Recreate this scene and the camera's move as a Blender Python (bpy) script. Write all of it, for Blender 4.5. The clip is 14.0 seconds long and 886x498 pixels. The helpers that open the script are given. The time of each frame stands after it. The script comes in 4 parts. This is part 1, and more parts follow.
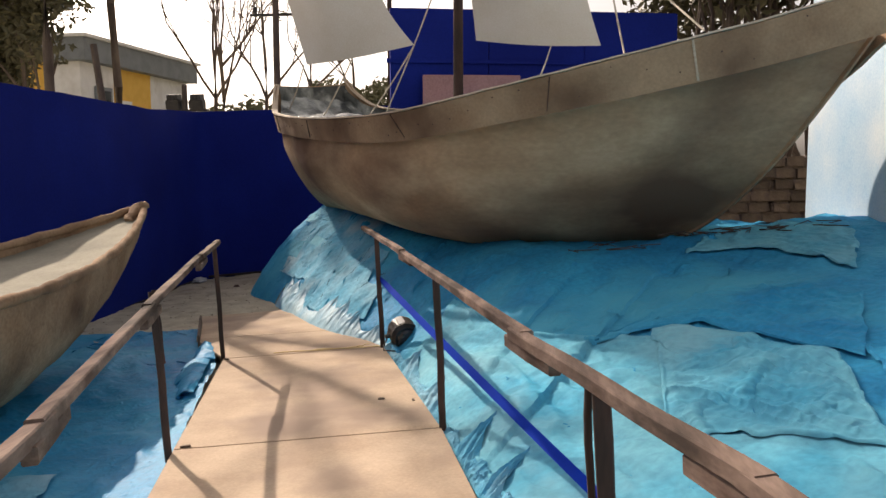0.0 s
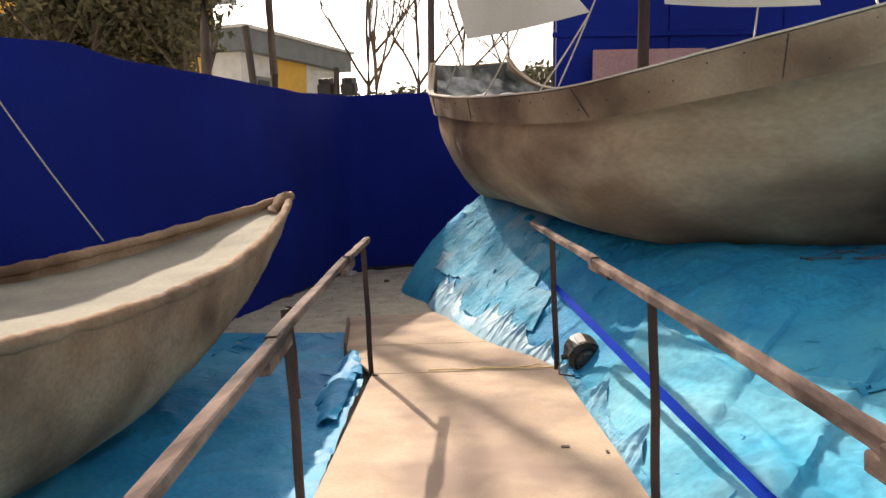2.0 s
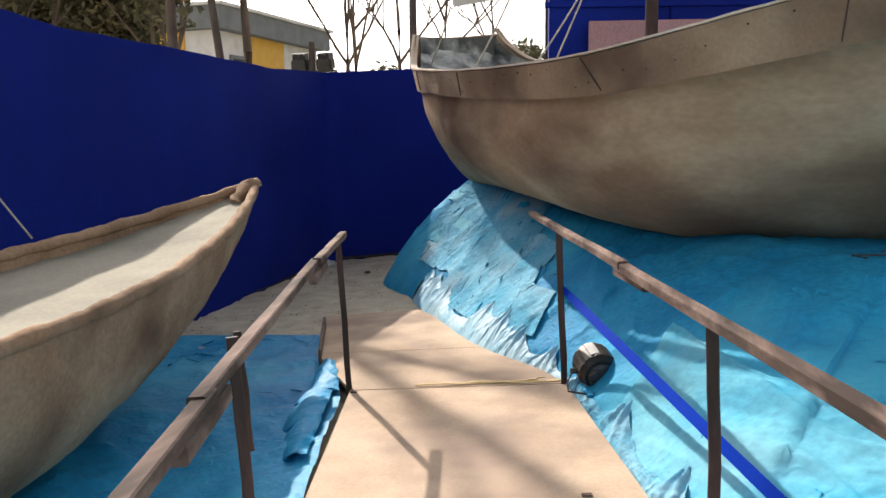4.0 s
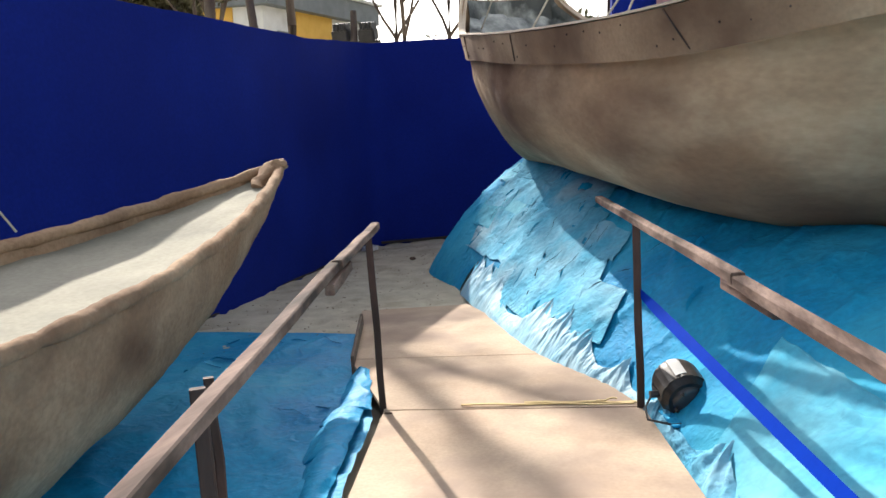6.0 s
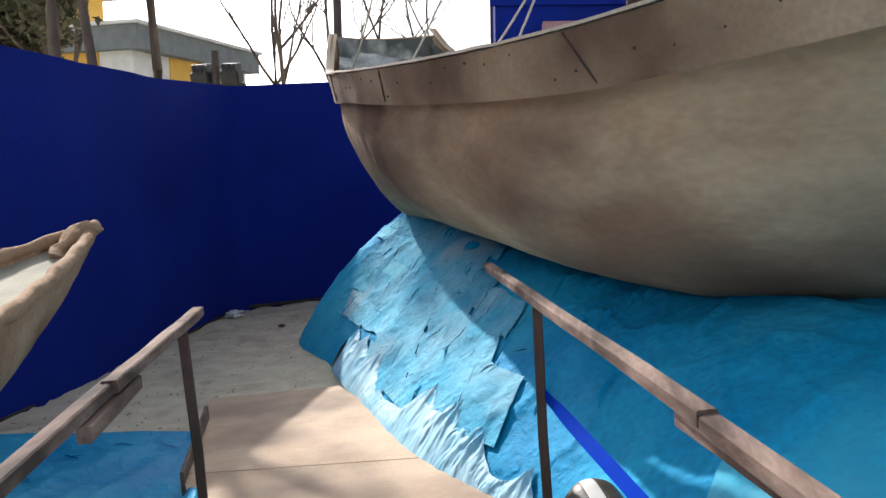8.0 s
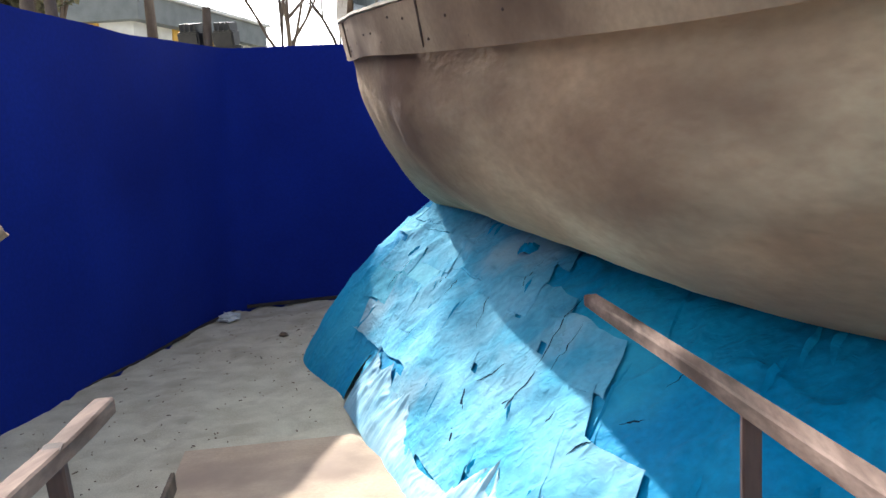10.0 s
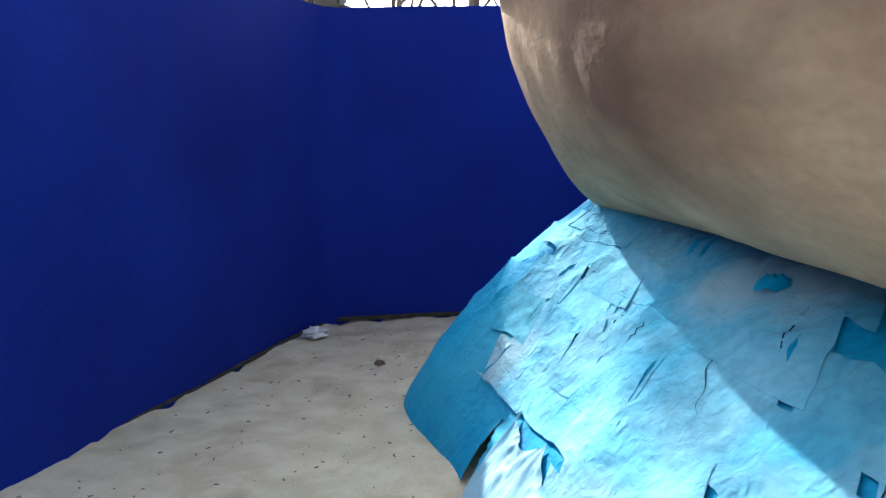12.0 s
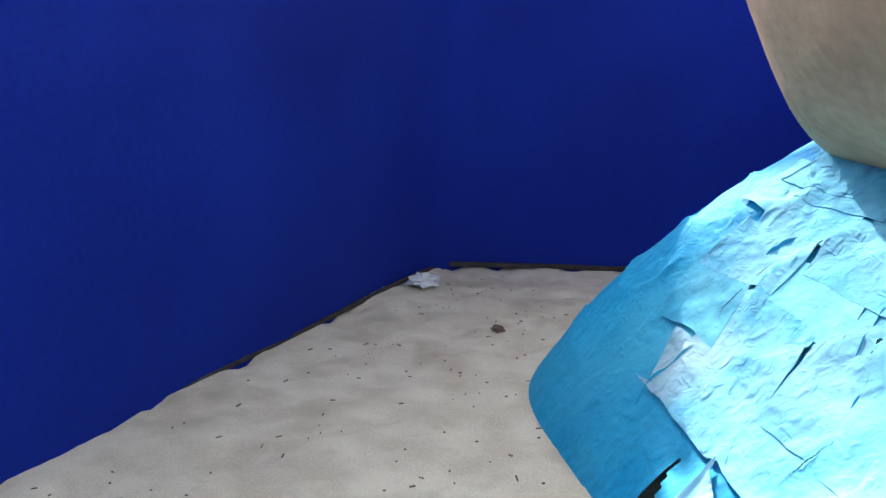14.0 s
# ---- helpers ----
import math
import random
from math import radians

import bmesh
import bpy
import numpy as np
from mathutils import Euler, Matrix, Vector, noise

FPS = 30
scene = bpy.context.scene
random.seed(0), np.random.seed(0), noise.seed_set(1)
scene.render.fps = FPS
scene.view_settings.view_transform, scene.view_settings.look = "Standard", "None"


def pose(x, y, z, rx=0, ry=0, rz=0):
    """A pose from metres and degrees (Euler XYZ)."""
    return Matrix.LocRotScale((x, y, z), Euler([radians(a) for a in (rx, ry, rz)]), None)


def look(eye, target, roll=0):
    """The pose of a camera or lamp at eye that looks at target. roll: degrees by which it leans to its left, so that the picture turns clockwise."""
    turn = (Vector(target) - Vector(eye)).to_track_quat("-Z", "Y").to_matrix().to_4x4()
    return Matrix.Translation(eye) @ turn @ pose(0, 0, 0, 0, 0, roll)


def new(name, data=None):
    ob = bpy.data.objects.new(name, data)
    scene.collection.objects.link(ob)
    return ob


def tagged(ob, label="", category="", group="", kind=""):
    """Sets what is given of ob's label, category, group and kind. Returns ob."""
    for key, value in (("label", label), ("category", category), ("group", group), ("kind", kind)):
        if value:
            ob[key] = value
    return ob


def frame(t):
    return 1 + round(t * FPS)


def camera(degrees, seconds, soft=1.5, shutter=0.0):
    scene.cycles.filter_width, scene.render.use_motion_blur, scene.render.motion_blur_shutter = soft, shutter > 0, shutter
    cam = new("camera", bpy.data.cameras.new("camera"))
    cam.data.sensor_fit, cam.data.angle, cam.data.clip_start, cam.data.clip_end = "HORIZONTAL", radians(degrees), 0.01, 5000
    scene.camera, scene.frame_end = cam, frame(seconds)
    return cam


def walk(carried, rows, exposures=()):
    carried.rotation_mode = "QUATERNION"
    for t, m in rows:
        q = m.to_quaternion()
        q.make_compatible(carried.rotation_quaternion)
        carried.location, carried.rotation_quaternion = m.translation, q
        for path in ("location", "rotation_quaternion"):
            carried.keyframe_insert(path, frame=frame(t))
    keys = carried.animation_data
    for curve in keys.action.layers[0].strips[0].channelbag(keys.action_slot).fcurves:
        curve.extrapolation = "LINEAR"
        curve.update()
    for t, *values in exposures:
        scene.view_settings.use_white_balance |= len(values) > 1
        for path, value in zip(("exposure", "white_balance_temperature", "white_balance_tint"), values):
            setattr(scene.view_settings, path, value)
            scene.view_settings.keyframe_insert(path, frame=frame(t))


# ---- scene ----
cam = camera(56.9, 14.0)
PATH = [
    (0, (0.829, -0.333, 1.407), (0.641, 1.648, 1.209), -0.2),
    (0.5, (0.755, -0.110, 1.405), (0.442, 1.856, 1.206), 0.2),
    (1, (0.680, 0.183, 1.394), (0.245, 2.128, 1.224), 0.7),
    (1.5, (0.549, 0.436, 1.427), (0.027, 2.351, 1.186), 0.4),
    (2, (0.457, 0.674, 1.394), (-0.080, 2.587, 1.168), -0.3),
    (2.5, (0.390, 0.822, 1.403), (-0.152, 2.734, 1.175), -0.8),
    (2.7, (0.393, 0.910, 1.390), (-0.167, 2.816, 1.163), -1.1),
    (4.8, (0.107, 1.784, 1.400), (-0.353, 3.709, 1.110), -0.2),
    (5, (0.103, 1.892, 1.403), (-0.462, 3.791, 1.133), -1.1),
    (5.5, (0.093, 1.972, 1.386), (-0.689, 3.781, 1.049), -1.8),
    (6, (0.021, 2.165, 1.373), (-0.591, 4.041, 1.047), -1.1),
    (6.5, (-0.059, 2.296, 1.365), (-0.397, 4.249, 1.096), 0.3),
    (7, (-0.068, 2.475, 1.408), (-0.384, 4.437, 1.178), -1.7),
    (7.5, (-0.067, 2.731, 1.396), (-0.408, 4.691, 1.194), -1.8),
    (8, (-0.103, 3.082, 1.372), (-0.455, 5.039, 1.159), -1.1),
    (8.2, (-0.125, 3.227, 1.360), (-0.491, 5.178, 1.118), -0.8),
    (10.3, (-0.631, 4.640, 1.362), (-1.008, 6.585, 1.085), -1.0),
    (10.5, (-0.685, 4.781, 1.361), (-1.060, 6.724, 1.067), -0.5),
    (11, (-0.871, 5.144, 1.297), (-1.247, 7.087, 1.011), 0.6),
    (11.5, (-1.013, 5.538, 1.275), (-1.510, 7.456, 1.006), 1.1),
    (12, (-1.160, 5.884, 1.225), (-1.765, 7.773, 0.963), 1.1),
    (12.5, (-1.298, 6.055, 1.185), (-1.898, 7.932, 0.844), 2.4),
    (13, (-1.352, 6.288, 1.196), (-2.017, 8.134, 0.805), 3.8),
    (13.5, (-1.489, 6.570, 1.155), (-2.234, 8.388, 0.779), 6.1),
    (14, (-1.641, 6.832, 1.159), (-2.476, 8.592, 0.708), 3.7),
]
walk(cam, [(t, look(eye, target, roll)) for t, eye, target, roll in PATH],
     [(0.0, 0.05, 7400, 19), (1.0, 0.40, 7400, 19), (2.0, 0.46, 7200, 18), (5.0, 0.62, 6500, 13), (6.0, 0.78, 6350, 12), (6.8, 0.64, 6250, 12), (8.0, 0.65, 6100, 12),
      (10.5, 1.22, 5950, 10), (11.0, 1.3, 5900, 11), (11.5, 1.5, 5950, 9), (12.0, 1.52, 5950, 9), (12.5, 1.48, 5950, 9), (13.5, 1.72, 6050, 12), (14.0, 1.92, 6100, 13)])

# The yard falls gently to the left: what lies in it is laid out level and set on the slope by YARD.
SLOPE = 0.056
YARD = Matrix.Rotation(-SLOPE, 4, "Y")


def upright(at, z_seen=0.0):
    """Foot of an upright thing on the sloping yard, true at the height z_seen."""
    return Vector((at[0] - SLOPE * z_seen, at[1], at[2] + SLOPE * at[0]))


# ---- light ----
SUN_WAY = YARD.to_3x3() @ Vector((-0.87, 1.16, 1.0)).normalized()
world = bpy.data.worlds.new("sky")
scene.world = world
world.use_nodes = True
wn = world.node_tree
sky = wn.nodes.new("ShaderNodeTexSky")
sky.sky_type, sky.sun_disc = "NISHITA", False
sky.sun_elevation = math.asin(SUN_WAY.z)
sky.sun_rotation = math.atan2(SUN_WAY.x, SUN_WAY.y)
sky.air_density, sky.dust_density, sky.ozone_density = 1.0, 4.0, 1.0
haze = wn.nodes.new("ShaderNodeHueSaturation")
haze.inputs["Saturation"].default_value = 0.30
wn.links.new(sky.outputs[0], haze.inputs["Color"])
wn.links.new(haze.outputs[0], wn.nodes["Background"].inputs[0])
wn.nodes["Background"].inputs[1].default_value = 0.15
sun = new("sun", bpy.data.lights.new("sun", "SUN"))
sun.data.energy, sun.data.angle, sun.data.color = 4.5, radians(0.7), (1.0, 0.93, 0.82)
sun.matrix_world = look(SUN_WAY * 60, (0, 0, 0))


# ---- materials ----
def mat(name, a, b, scale=4.0, rough=0.8, grain=60.0, bump=0.15, dirt=None, stretch=(1, 1, 1), lift=0.01, metal=0.0, spread=0.0, sheen=0.0, dirt_at=(0.52, 0.72), clear=0.0, crinkle=0.0, spec=0.5, contrast=0.35):
    """Two colours mixed by a coarse noise, a fine grain, stains, and relief at two scales."""
    m = bpy.data.materials.new(name)
    m.use_nodes = True
    n, l = m.node_tree.nodes, m.node_tree.links
    p = n["Principled BSDF"]
    tc, mp = n.new("ShaderNodeTexCoord"), n.new("ShaderNodeMapping")
    mp.inputs["Scale"].default_value = stretch
    l.new(tc.outputs["Object"], mp.inputs[0])
    big, fine = n.new("ShaderNodeTexNoise"), n.new("ShaderNodeTexNoise")
    big.inputs["Scale"].default_value, big.inputs["Detail"].default_value = scale, 6
    fine.inputs["Scale"].default_value, fine.inputs["Detail"].default_value = grain, 4
    l.new(mp.outputs[0], big.inputs[0]), l.new(mp.outputs[0], fine.inputs[0])
    ramp = n.new("ShaderNodeValToRGB")
    ramp.color_ramp.elements[0].position, ramp.color_ramp.elements[1].position = 0.36, 0.64
    ramp.color_ramp.elements[0].color, ramp.color_ramp.elements[1].color = (*a, 1), (*b, 1)
    l.new(big.outputs[0], ramp.inputs[0])
    out = ramp.outputs[0]
    mul = n.new("ShaderNodeMix")
    mul.data_type, mul.blend_type = "RGBA", "OVERLAY"
    mul.inputs[0].default_value = contrast
    l.new(out, mul.inputs[6]), l.new(fine.outputs[0], mul.inputs[7])
    out = mul.outputs[2]
    if dirt:
        sp, dr, mx = n.new("ShaderNodeTexNoise"), n.new("ShaderNodeValToRGB"), n.new("ShaderNodeMix")
        sp.inputs["Scale"].default_value, sp.inputs["Detail"].default_value = scale * 0.6, 9
        off = n.new("ShaderNodeMapping")
        off.inputs["Location"].default_value = (7.3, 2.1, 4.4)
        l.new(mp.outputs[0], off.inputs[0]), l.new(off.outputs[0], sp.inputs[0])
        dr.color_ramp.elements[0].position, dr.color_ramp.elements[1].position = dirt_at
        l.new(sp.outputs[0], dr.inputs[0])
        mx.data_type = "RGBA"
        l.new(dr.outputs[0], mx.inputs[0]), l.new(out, mx.inputs[6])
        mx.inputs[7].default_value = (*dirt, 1)
        out = mx.outputs[2]
    if spread:
        oi, hsv, mr = n.new("ShaderNodeObjectInfo"), n.new("ShaderNodeHueSaturation"), n.new("ShaderNodeMapRange")
        mr.inputs[3].default_value, mr.inputs[4].default_value = 1 - spread, 1 + spread
        l.new(oi.outputs["Random"], mr.inputs[0]), l.new(mr.outputs[0], hsv.inputs["Value"])
        l.new(out, hsv.inputs["Color"])
        out = hsv.outputs[0]
    l.new(out, p.inputs["Base Color"])
    rr = n.new("ShaderNodeMapRange")
    rr.inputs[3].default_value, rr.inputs[4].default_value = rough - 0.1, min(1, rough + 0.12)
    l.new(big.outputs[0], rr.inputs[0]), l.new(rr.outputs[0], p.inputs["Roughness"])
    p.inputs["Metallic"].default_value = metal
    p.inputs["Sheen Weight"].default_value = sheen
    p.inputs["Coat Weight"].default_value = clear
    p.inputs["Specular IOR Level"].default_value = spec
    b1, b2 = n.new("ShaderNodeBump"), n.new("ShaderNodeBump")
    b1.inputs["Strength"].default_value, b1.inputs["Distance"].default_value = bump, lift
    b2.inputs["Strength"].default_value, b2.inputs["Distance"].default_value = bump, lift * 0.25
    l.new(big.outputs[0], b1.inputs["Height"]), l.new(fine.outputs[0], b2.inputs["Height"])
    l.new(b1.outputs[0], b2.inputs["Normal"]), l.new(b2.outputs[0], p.inputs["Normal"])
    if crinkle:
        for sc, k in ((6.0, 1.0), (15.0, 0.5), (34.0, 0.18)):
            rid, b3 = n.new("ShaderNodeTexNoise"), n.new("ShaderNodeBump")
            rid.noise_type = "RIDGED_MULTIFRACTAL"
            rid.inputs["Scale"].default_value, rid.inputs["Detail"].default_value, rid.inputs["Distortion"].default_value = sc, 3, 0.6
            l.new(mp.outputs[0], rid.inputs[0])
            b3.inputs["Strength"].default_value, b3.inputs["Distance"].default_value = 0.9, crinkle * k
            l.new(rid.outputs[0], b3.inputs["Height"]), l.new(p.inputs["Normal"].links[0].from_socket, b3.inputs["Normal"])
            l.new(b3.outputs[0], p.inputs["Normal"])
    return m


M_SAND = mat("sand", (0.50, 0.455, 0.345), (0.62, 0.575, 0.45), 5.0, 0.95, 120, 0.5, (0.42, 0.375, 0.285), lift=0.025, spec=0.1, dirt_at=(0.54, 0.70), contrast=0.3)
M_EARTH = mat("earth", (0.30, 0.24, 0.18), (0.42, 0.34, 0.25), 1.0, 0.95, 60, 0.5)
M_PLY = mat("painted plywood", (0.44, 0.325, 0.230), (0.56, 0.435, 0.320), 2.3, 0.8, 60, 0.15, (0.335, 0.25, 0.195), lift=0.004, spread=0.06, spec=0.2, dirt_at=(0.48, 0.64), contrast=0.18)
M_SPLINTER = mat("split pale wood", (0.55, 0.40, 0.18), (0.66, 0.52, 0.28), 12, 0.8, 90, 0.4, stretch=(0.2, 1, 1))
M_PLYEDGE = mat("dark plywood edge", (0.10, 0.07, 0.05), (0.2, 0.14, 0.1), 8, 0.85, 80, 0.3)
M_RAIL = mat("weathered rail timber", (0.11, 0.070, 0.055), (0.28, 0.20, 0.162), 16, 0.85, 130, 0.6, (0.055, 0.04, 0.033), stretch=(1, 0.18, 1), lift=0.004, spread=0.12, spec=0.2, dirt_at=(0.48, 0.66))
M_POST = mat("dark post timber", (0.035, 0.022, 0.018), (0.09, 0.05, 0.04), 9, 0.8, 90, 0.4, stretch=(1, 1, 0.2), lift=0.004, spread=0.15)
M_TARP = mat("painted blue cloth", (0.004, 0.235, 0.475), (0.017, 0.345, 0.585), 1.3, 0.75, 28, 0.3, (0.06, 0.42, 0.60), lift=0.02, dirt_at=(0.5, 0.68), crinkle=0.018, spec=0.15)
# Two lighter copies of the blue cloth, with the sun's brightness put into their colour.
M_TARPL = mat("pale blue cloth, sunlight in its colour", (0.07, 0.365, 0.56), (0.19, 0.46, 0.61), 2.2, 0.85, 24, 0.3, (0.34, 0.52, 0.60), lift=0.02, spread=0.08, crinkle=0.024, spec=0.10)
M_TARPM = mat("blue cloth lightened for sun", (0.045, 0.37, 0.56), (0.15, 0.48, 0.61), 1.6, 0.75, 24, 0.3, (0.25, 0.53, 0.62), lift=0.012, crinkle=0.010, spec=0.12)
# Near-black blue: the shade inside the slits, put into a colour.
M_SLITSHADE = mat("painted shade of the cloth slits", (0.004, 0.02, 0.04), (0.008, 0.035, 0.06), 6, 0.9, 60, 0.2, spec=0.05)
M_TARPD = mat("deep blue cloth", (0.004, 0.25, 0.50), (0.02, 0.34, 0.60), 1.4, 0.62, 30, 0.35, (0.05, 0.40, 0.60), lift=0.02, spread=0.05, crinkle=0.018, spec=0.25)
M_SKIRT = mat("thin pale plastic sheet", (0.20, 0.47, 0.64), (0.38, 0.60, 0.70), 3.0, 0.58, 40, 0.12, lift=0.003, crinkle=0.004, spec=0.3, contrast=0.15)
M_WALL = mat("stretched blue cloth", (0.0045, 0.0150, 0.185), (0.0075, 0.024, 0.255), 0.6, 0.85, 40, 0.15, lift=0.02, spec=0.14, contrast=0.2)
M_HULL = mat("painted canvas hull", (0.42, 0.272, 0.165), (0.585, 0.425, 0.275), 1.7, 0.88, 30, 0.3, (0.185, 0.112, 0.075), stretch=(0.6, 0.6, 1.2), lift=0.03, dirt_at=(0.45, 0.66), crinkle=0.006, spec=0.12, contrast=0.25)
M_STRAKE = mat("painted strake board", (0.30, 0.195, 0.12), (0.44, 0.315, 0.205), 1.8, 0.8, 50, 0.2, (0.14, 0.085, 0.055), lift=0.006, spec=0.15, contrast=0.25, dirt_at=(0.47, 0.68))
M_RIM = mat("pale cut board edge", (0.55, 0.45, 0.34), (0.68, 0.58, 0.46), 3, 0.8, 60, 0.3, lift=0.004)
M_CANOE = mat("papier mache hull", (0.30, 0.19, 0.115), (0.46, 0.33, 0.22), 1.9, 0.9, 40, 0.5, (0.15, 0.092, 0.06), lift=0.03, spec=0.15, crinkle=0.012, dirt_at=(0.46, 0.64))
M_CANOEIN = mat("grey green cloth lining", (0.30, 0.285, 0.225), (0.39, 0.37, 0.295), 1.5, 0.85, 40, 0.3, (0.21, 0.215, 0.185), lift=0.012, spec=0.15, dirt_at=(0.5, 0.66), contrast=0.2)
M_SAIL = mat("off-white sail cloth", (0.72, 0.68, 0.60), (0.78, 0.75, 0.69), 2.0, 0.85, 80, 0.2, lift=0.01)
M_PLASTIC = mat("crumpled grey plastic", (0.12, 0.14, 0.135), (0.44, 0.47, 0.45), 5, 0.35, 30, 0.7, (0.05, 0.06, 0.058), lift=0.03, crinkle=0.02, dirt_at=(0.45, 0.6))
M_ROPE = mat("pale rope", (0.48, 0.42, 0.32), (0.60, 0.54, 0.44), 30, 0.9, 120, 0.4, lift=0.003)
M_TAPE = mat("blue ribbon", (0.001, 0.030, 0.36), (0.002, 0.042, 0.44), 3, 0.75, 60, 0.2, lift=0.004, spec=0.03, contrast=0.1)
M_BLACK = mat("black plastic", (0.012, 0.012, 0.013), (0.03, 0.028, 0.026), 12, 0.4, 90, 0.2, lift=0.002)
M_BROWN = mat("brown metal shell", (0.045, 0.036, 0.028), (0.09, 0.075, 0.06), 14, 0.45, 80, 0.2, lift=0.002)
M_WHITE = mat("white paint", (0.72, 0.72, 0.70), (0.80, 0.80, 0.78), 2, 0.7, 60, 0.15, (0.6, 0.59, 0.55))
M_YELLOW = mat("yellow paint", (0.72, 0.42, 0.07), (0.78, 0.48, 0.10), 2, 0.75, 60, 0.15)
M_FASCIA = mat("grey fascia", (0.16, 0.18, 0.19), (0.21, 0.23, 0.24), 2, 0.7, 60, 0.15)
M_DARKGLASS = mat("dark window", (0.02, 0.025, 0.03), (0.04, 0.045, 0.05), 2, 0.2, 30, 0.05)
M_PINK = mat("faded pink panel", (0.34, 0.19, 0.21), (0.42, 0.25, 0.27), 2, 0.7, 40, 0.2)
M_MURAL = mat("sky mural paint", (0.36, 0.58, 0.76), (0.66, 0.76, 0.82), 0.9, 0.8, 50, 0.25, (0.74, 0.77, 0.77), lift=0.006)
M_STONE = mat("rubble stone", (0.10, 0.07, 0.05), (0.20, 0.145, 0.10), 3, 0.9, 40, 0.7, (0.07, 0.05, 0.075), lift=0.03, spread=0.35)
M_BARK = mat("bark", (0.07, 0.05, 0.04), (0.14, 0.11, 0.085), 6, 0.9, 60, 0.7, stretch=(1, 1, 0.3))
M_TRIM = mat("dark foot batten", (0.016, 0.013, 0.012), (0.05, 0.04, 0.034), 9, 0.85, 90, 0.4)
M_LEAF = mat("leaves", (0.048, 0.050, 0.020), (0.13, 0.115, 0.055), 0.9, 0.6, 20, 0.2)
# Paler than M_LEAF: the haze over the far trees is mixed into this colour.
M_LEAFHAZE = mat("dry leaves lightened for haze", (0.10, 0.11, 0.05), (0.19, 0.18, 0.10), 0.9, 0.7, 20, 0.2)
M_LITTER = mat("crumpled paper", (0.5, 0.53, 0.56), (0.68, 0.70, 0.72), 20, 0.6, 60, 0.6)


# ---- mesh helpers ----
def part(name, bm, material, parent=None, label="", smooth=False):
    me = bpy.data.meshes.new(name)
    bmesh.ops.recalc_face_normals(bm, faces=bm.faces)
    bm.to_mesh(me)
    bm.free()
    me.materials.append(material)
    if smooth:
        me.polygons.foreach_set("use_smooth", [True] * len(me.polygons))
        me.set_sharp_from_angle(angle=radians(55))
    ob = new(name, me)
    if parent:
        ob.parent = parent
    if label:
        tagged(ob, label)
    return ob


def grid(fn, nu, nv, thick=0.0):
    """A sheet through fn(u, v), with thickness along its normals when asked."""
    bm = bmesh.new()
    rows = [[bm.verts.new(fn(i / nu, j / nv)) for j in range(nv + 1)] for i in range(nu + 1)]
    for i in range(nu):
        for j in range(nv):
            bm.faces.new((rows[i][j], rows[i + 1][j], rows[i + 1][j + 1], rows[i][j + 1]))
    if thick:
        bmesh.ops.recalc_face_normals(bm, faces=bm.faces)
        bmesh.ops.solidify(bm, geom=bm.faces[:], thickness=thick)
    return bm


def tube(bm, pts, radii, sides=8, cap=True):
    rings = []
    for i, p in enumerate(pts):
        p = Vector(p)
        d = Vector(pts[min(i + 1, len(pts) - 1)]) - Vector(pts[max(i - 1, 0)])
        q = d.to_track_quat("Z", "Y")
        r = radii[i] if isinstance(radii, (list, tuple)) else radii
        rings.append([bm.verts.new(p + q @ Vector((r * math.cos(a), r * math.sin(a), 0))) for a in [2 * math.pi * k / sides for k in range(sides)]])
    for a, b in zip(rings, rings[1:]):
        for k in range(sides):
            bm.faces.new((a[k], a[(k + 1) % sides], b[(k + 1) % sides], b[k]))
    if cap:
        bm.faces.new(rings[0][::-1]), bm.faces.new(rings[-1])
    return bm


def box(bm, size, m=Matrix(), bevel=0.0):
    r = bmesh.ops.create_cube(bm, size=1.0, matrix=m @ Matrix.Diagonal((*size, 1)))
    if bevel:
        edges = list({e for v in r["verts"] for e in v.link_edges})
        bmesh.ops.bevel(bm, geom=edges, offset=bevel, segments=2, affect="EDGES")
    return bm


def beam(bm, a, b, w, h, bevel=0.004, wobble=0.0, cuts=1, seed=0):
    """A squared timber from a to b, slightly crooked."""
    a, b = Vector(a), Vector(b)
    d = (b - a).normalized()
    side = d.cross(Vector((0, 0, 1)))
    side = side.normalized() if side.length > 0.05 else Vector((1, 0, 0))
    up = side.cross(d)
    rings = []
    c = [(-1, -1), (1, -1), (1, 1), (-1, 1)]
    k = bevel
    prof = []
    for sx, sy in c:
        x, y = sx * w / 2, sy * h / 2
        if sx * sy > 0:
            prof += [(x, y - sy * k), (x - sx * k, y)]
        else:
            prof += [(x - sx * k, y), (x, y - sy * k)]
    prof.sort(key=lambda p: math.atan2(p[1] / h, p[0] / w))
    for i in range(cuts + 1):
        t = i / cuts
        o = a.lerp(b, t) + side * wobble * noise.noise((t * 3 + seed, seed * 1.7, 0)) + up * wobble * noise.noise((t * 3, seed * 2.3, 5))
        g = 1 + 0.08 * noise.noise((t * 5, seed, 9))
        rings.append([bm.verts.new(o + side * x * g + up * y * g) for x, y in prof])
    n = len(prof)
    for p, q in zip(rings, rings[1:]):
        for j in range(n):
            bm.faces.new((p[j], p[(j + 1) % n], q[(j + 1) % n], q[j]))
    bm.faces.new(rings[0][::-1]), bm.faces.new(rings[-1])
    return bm


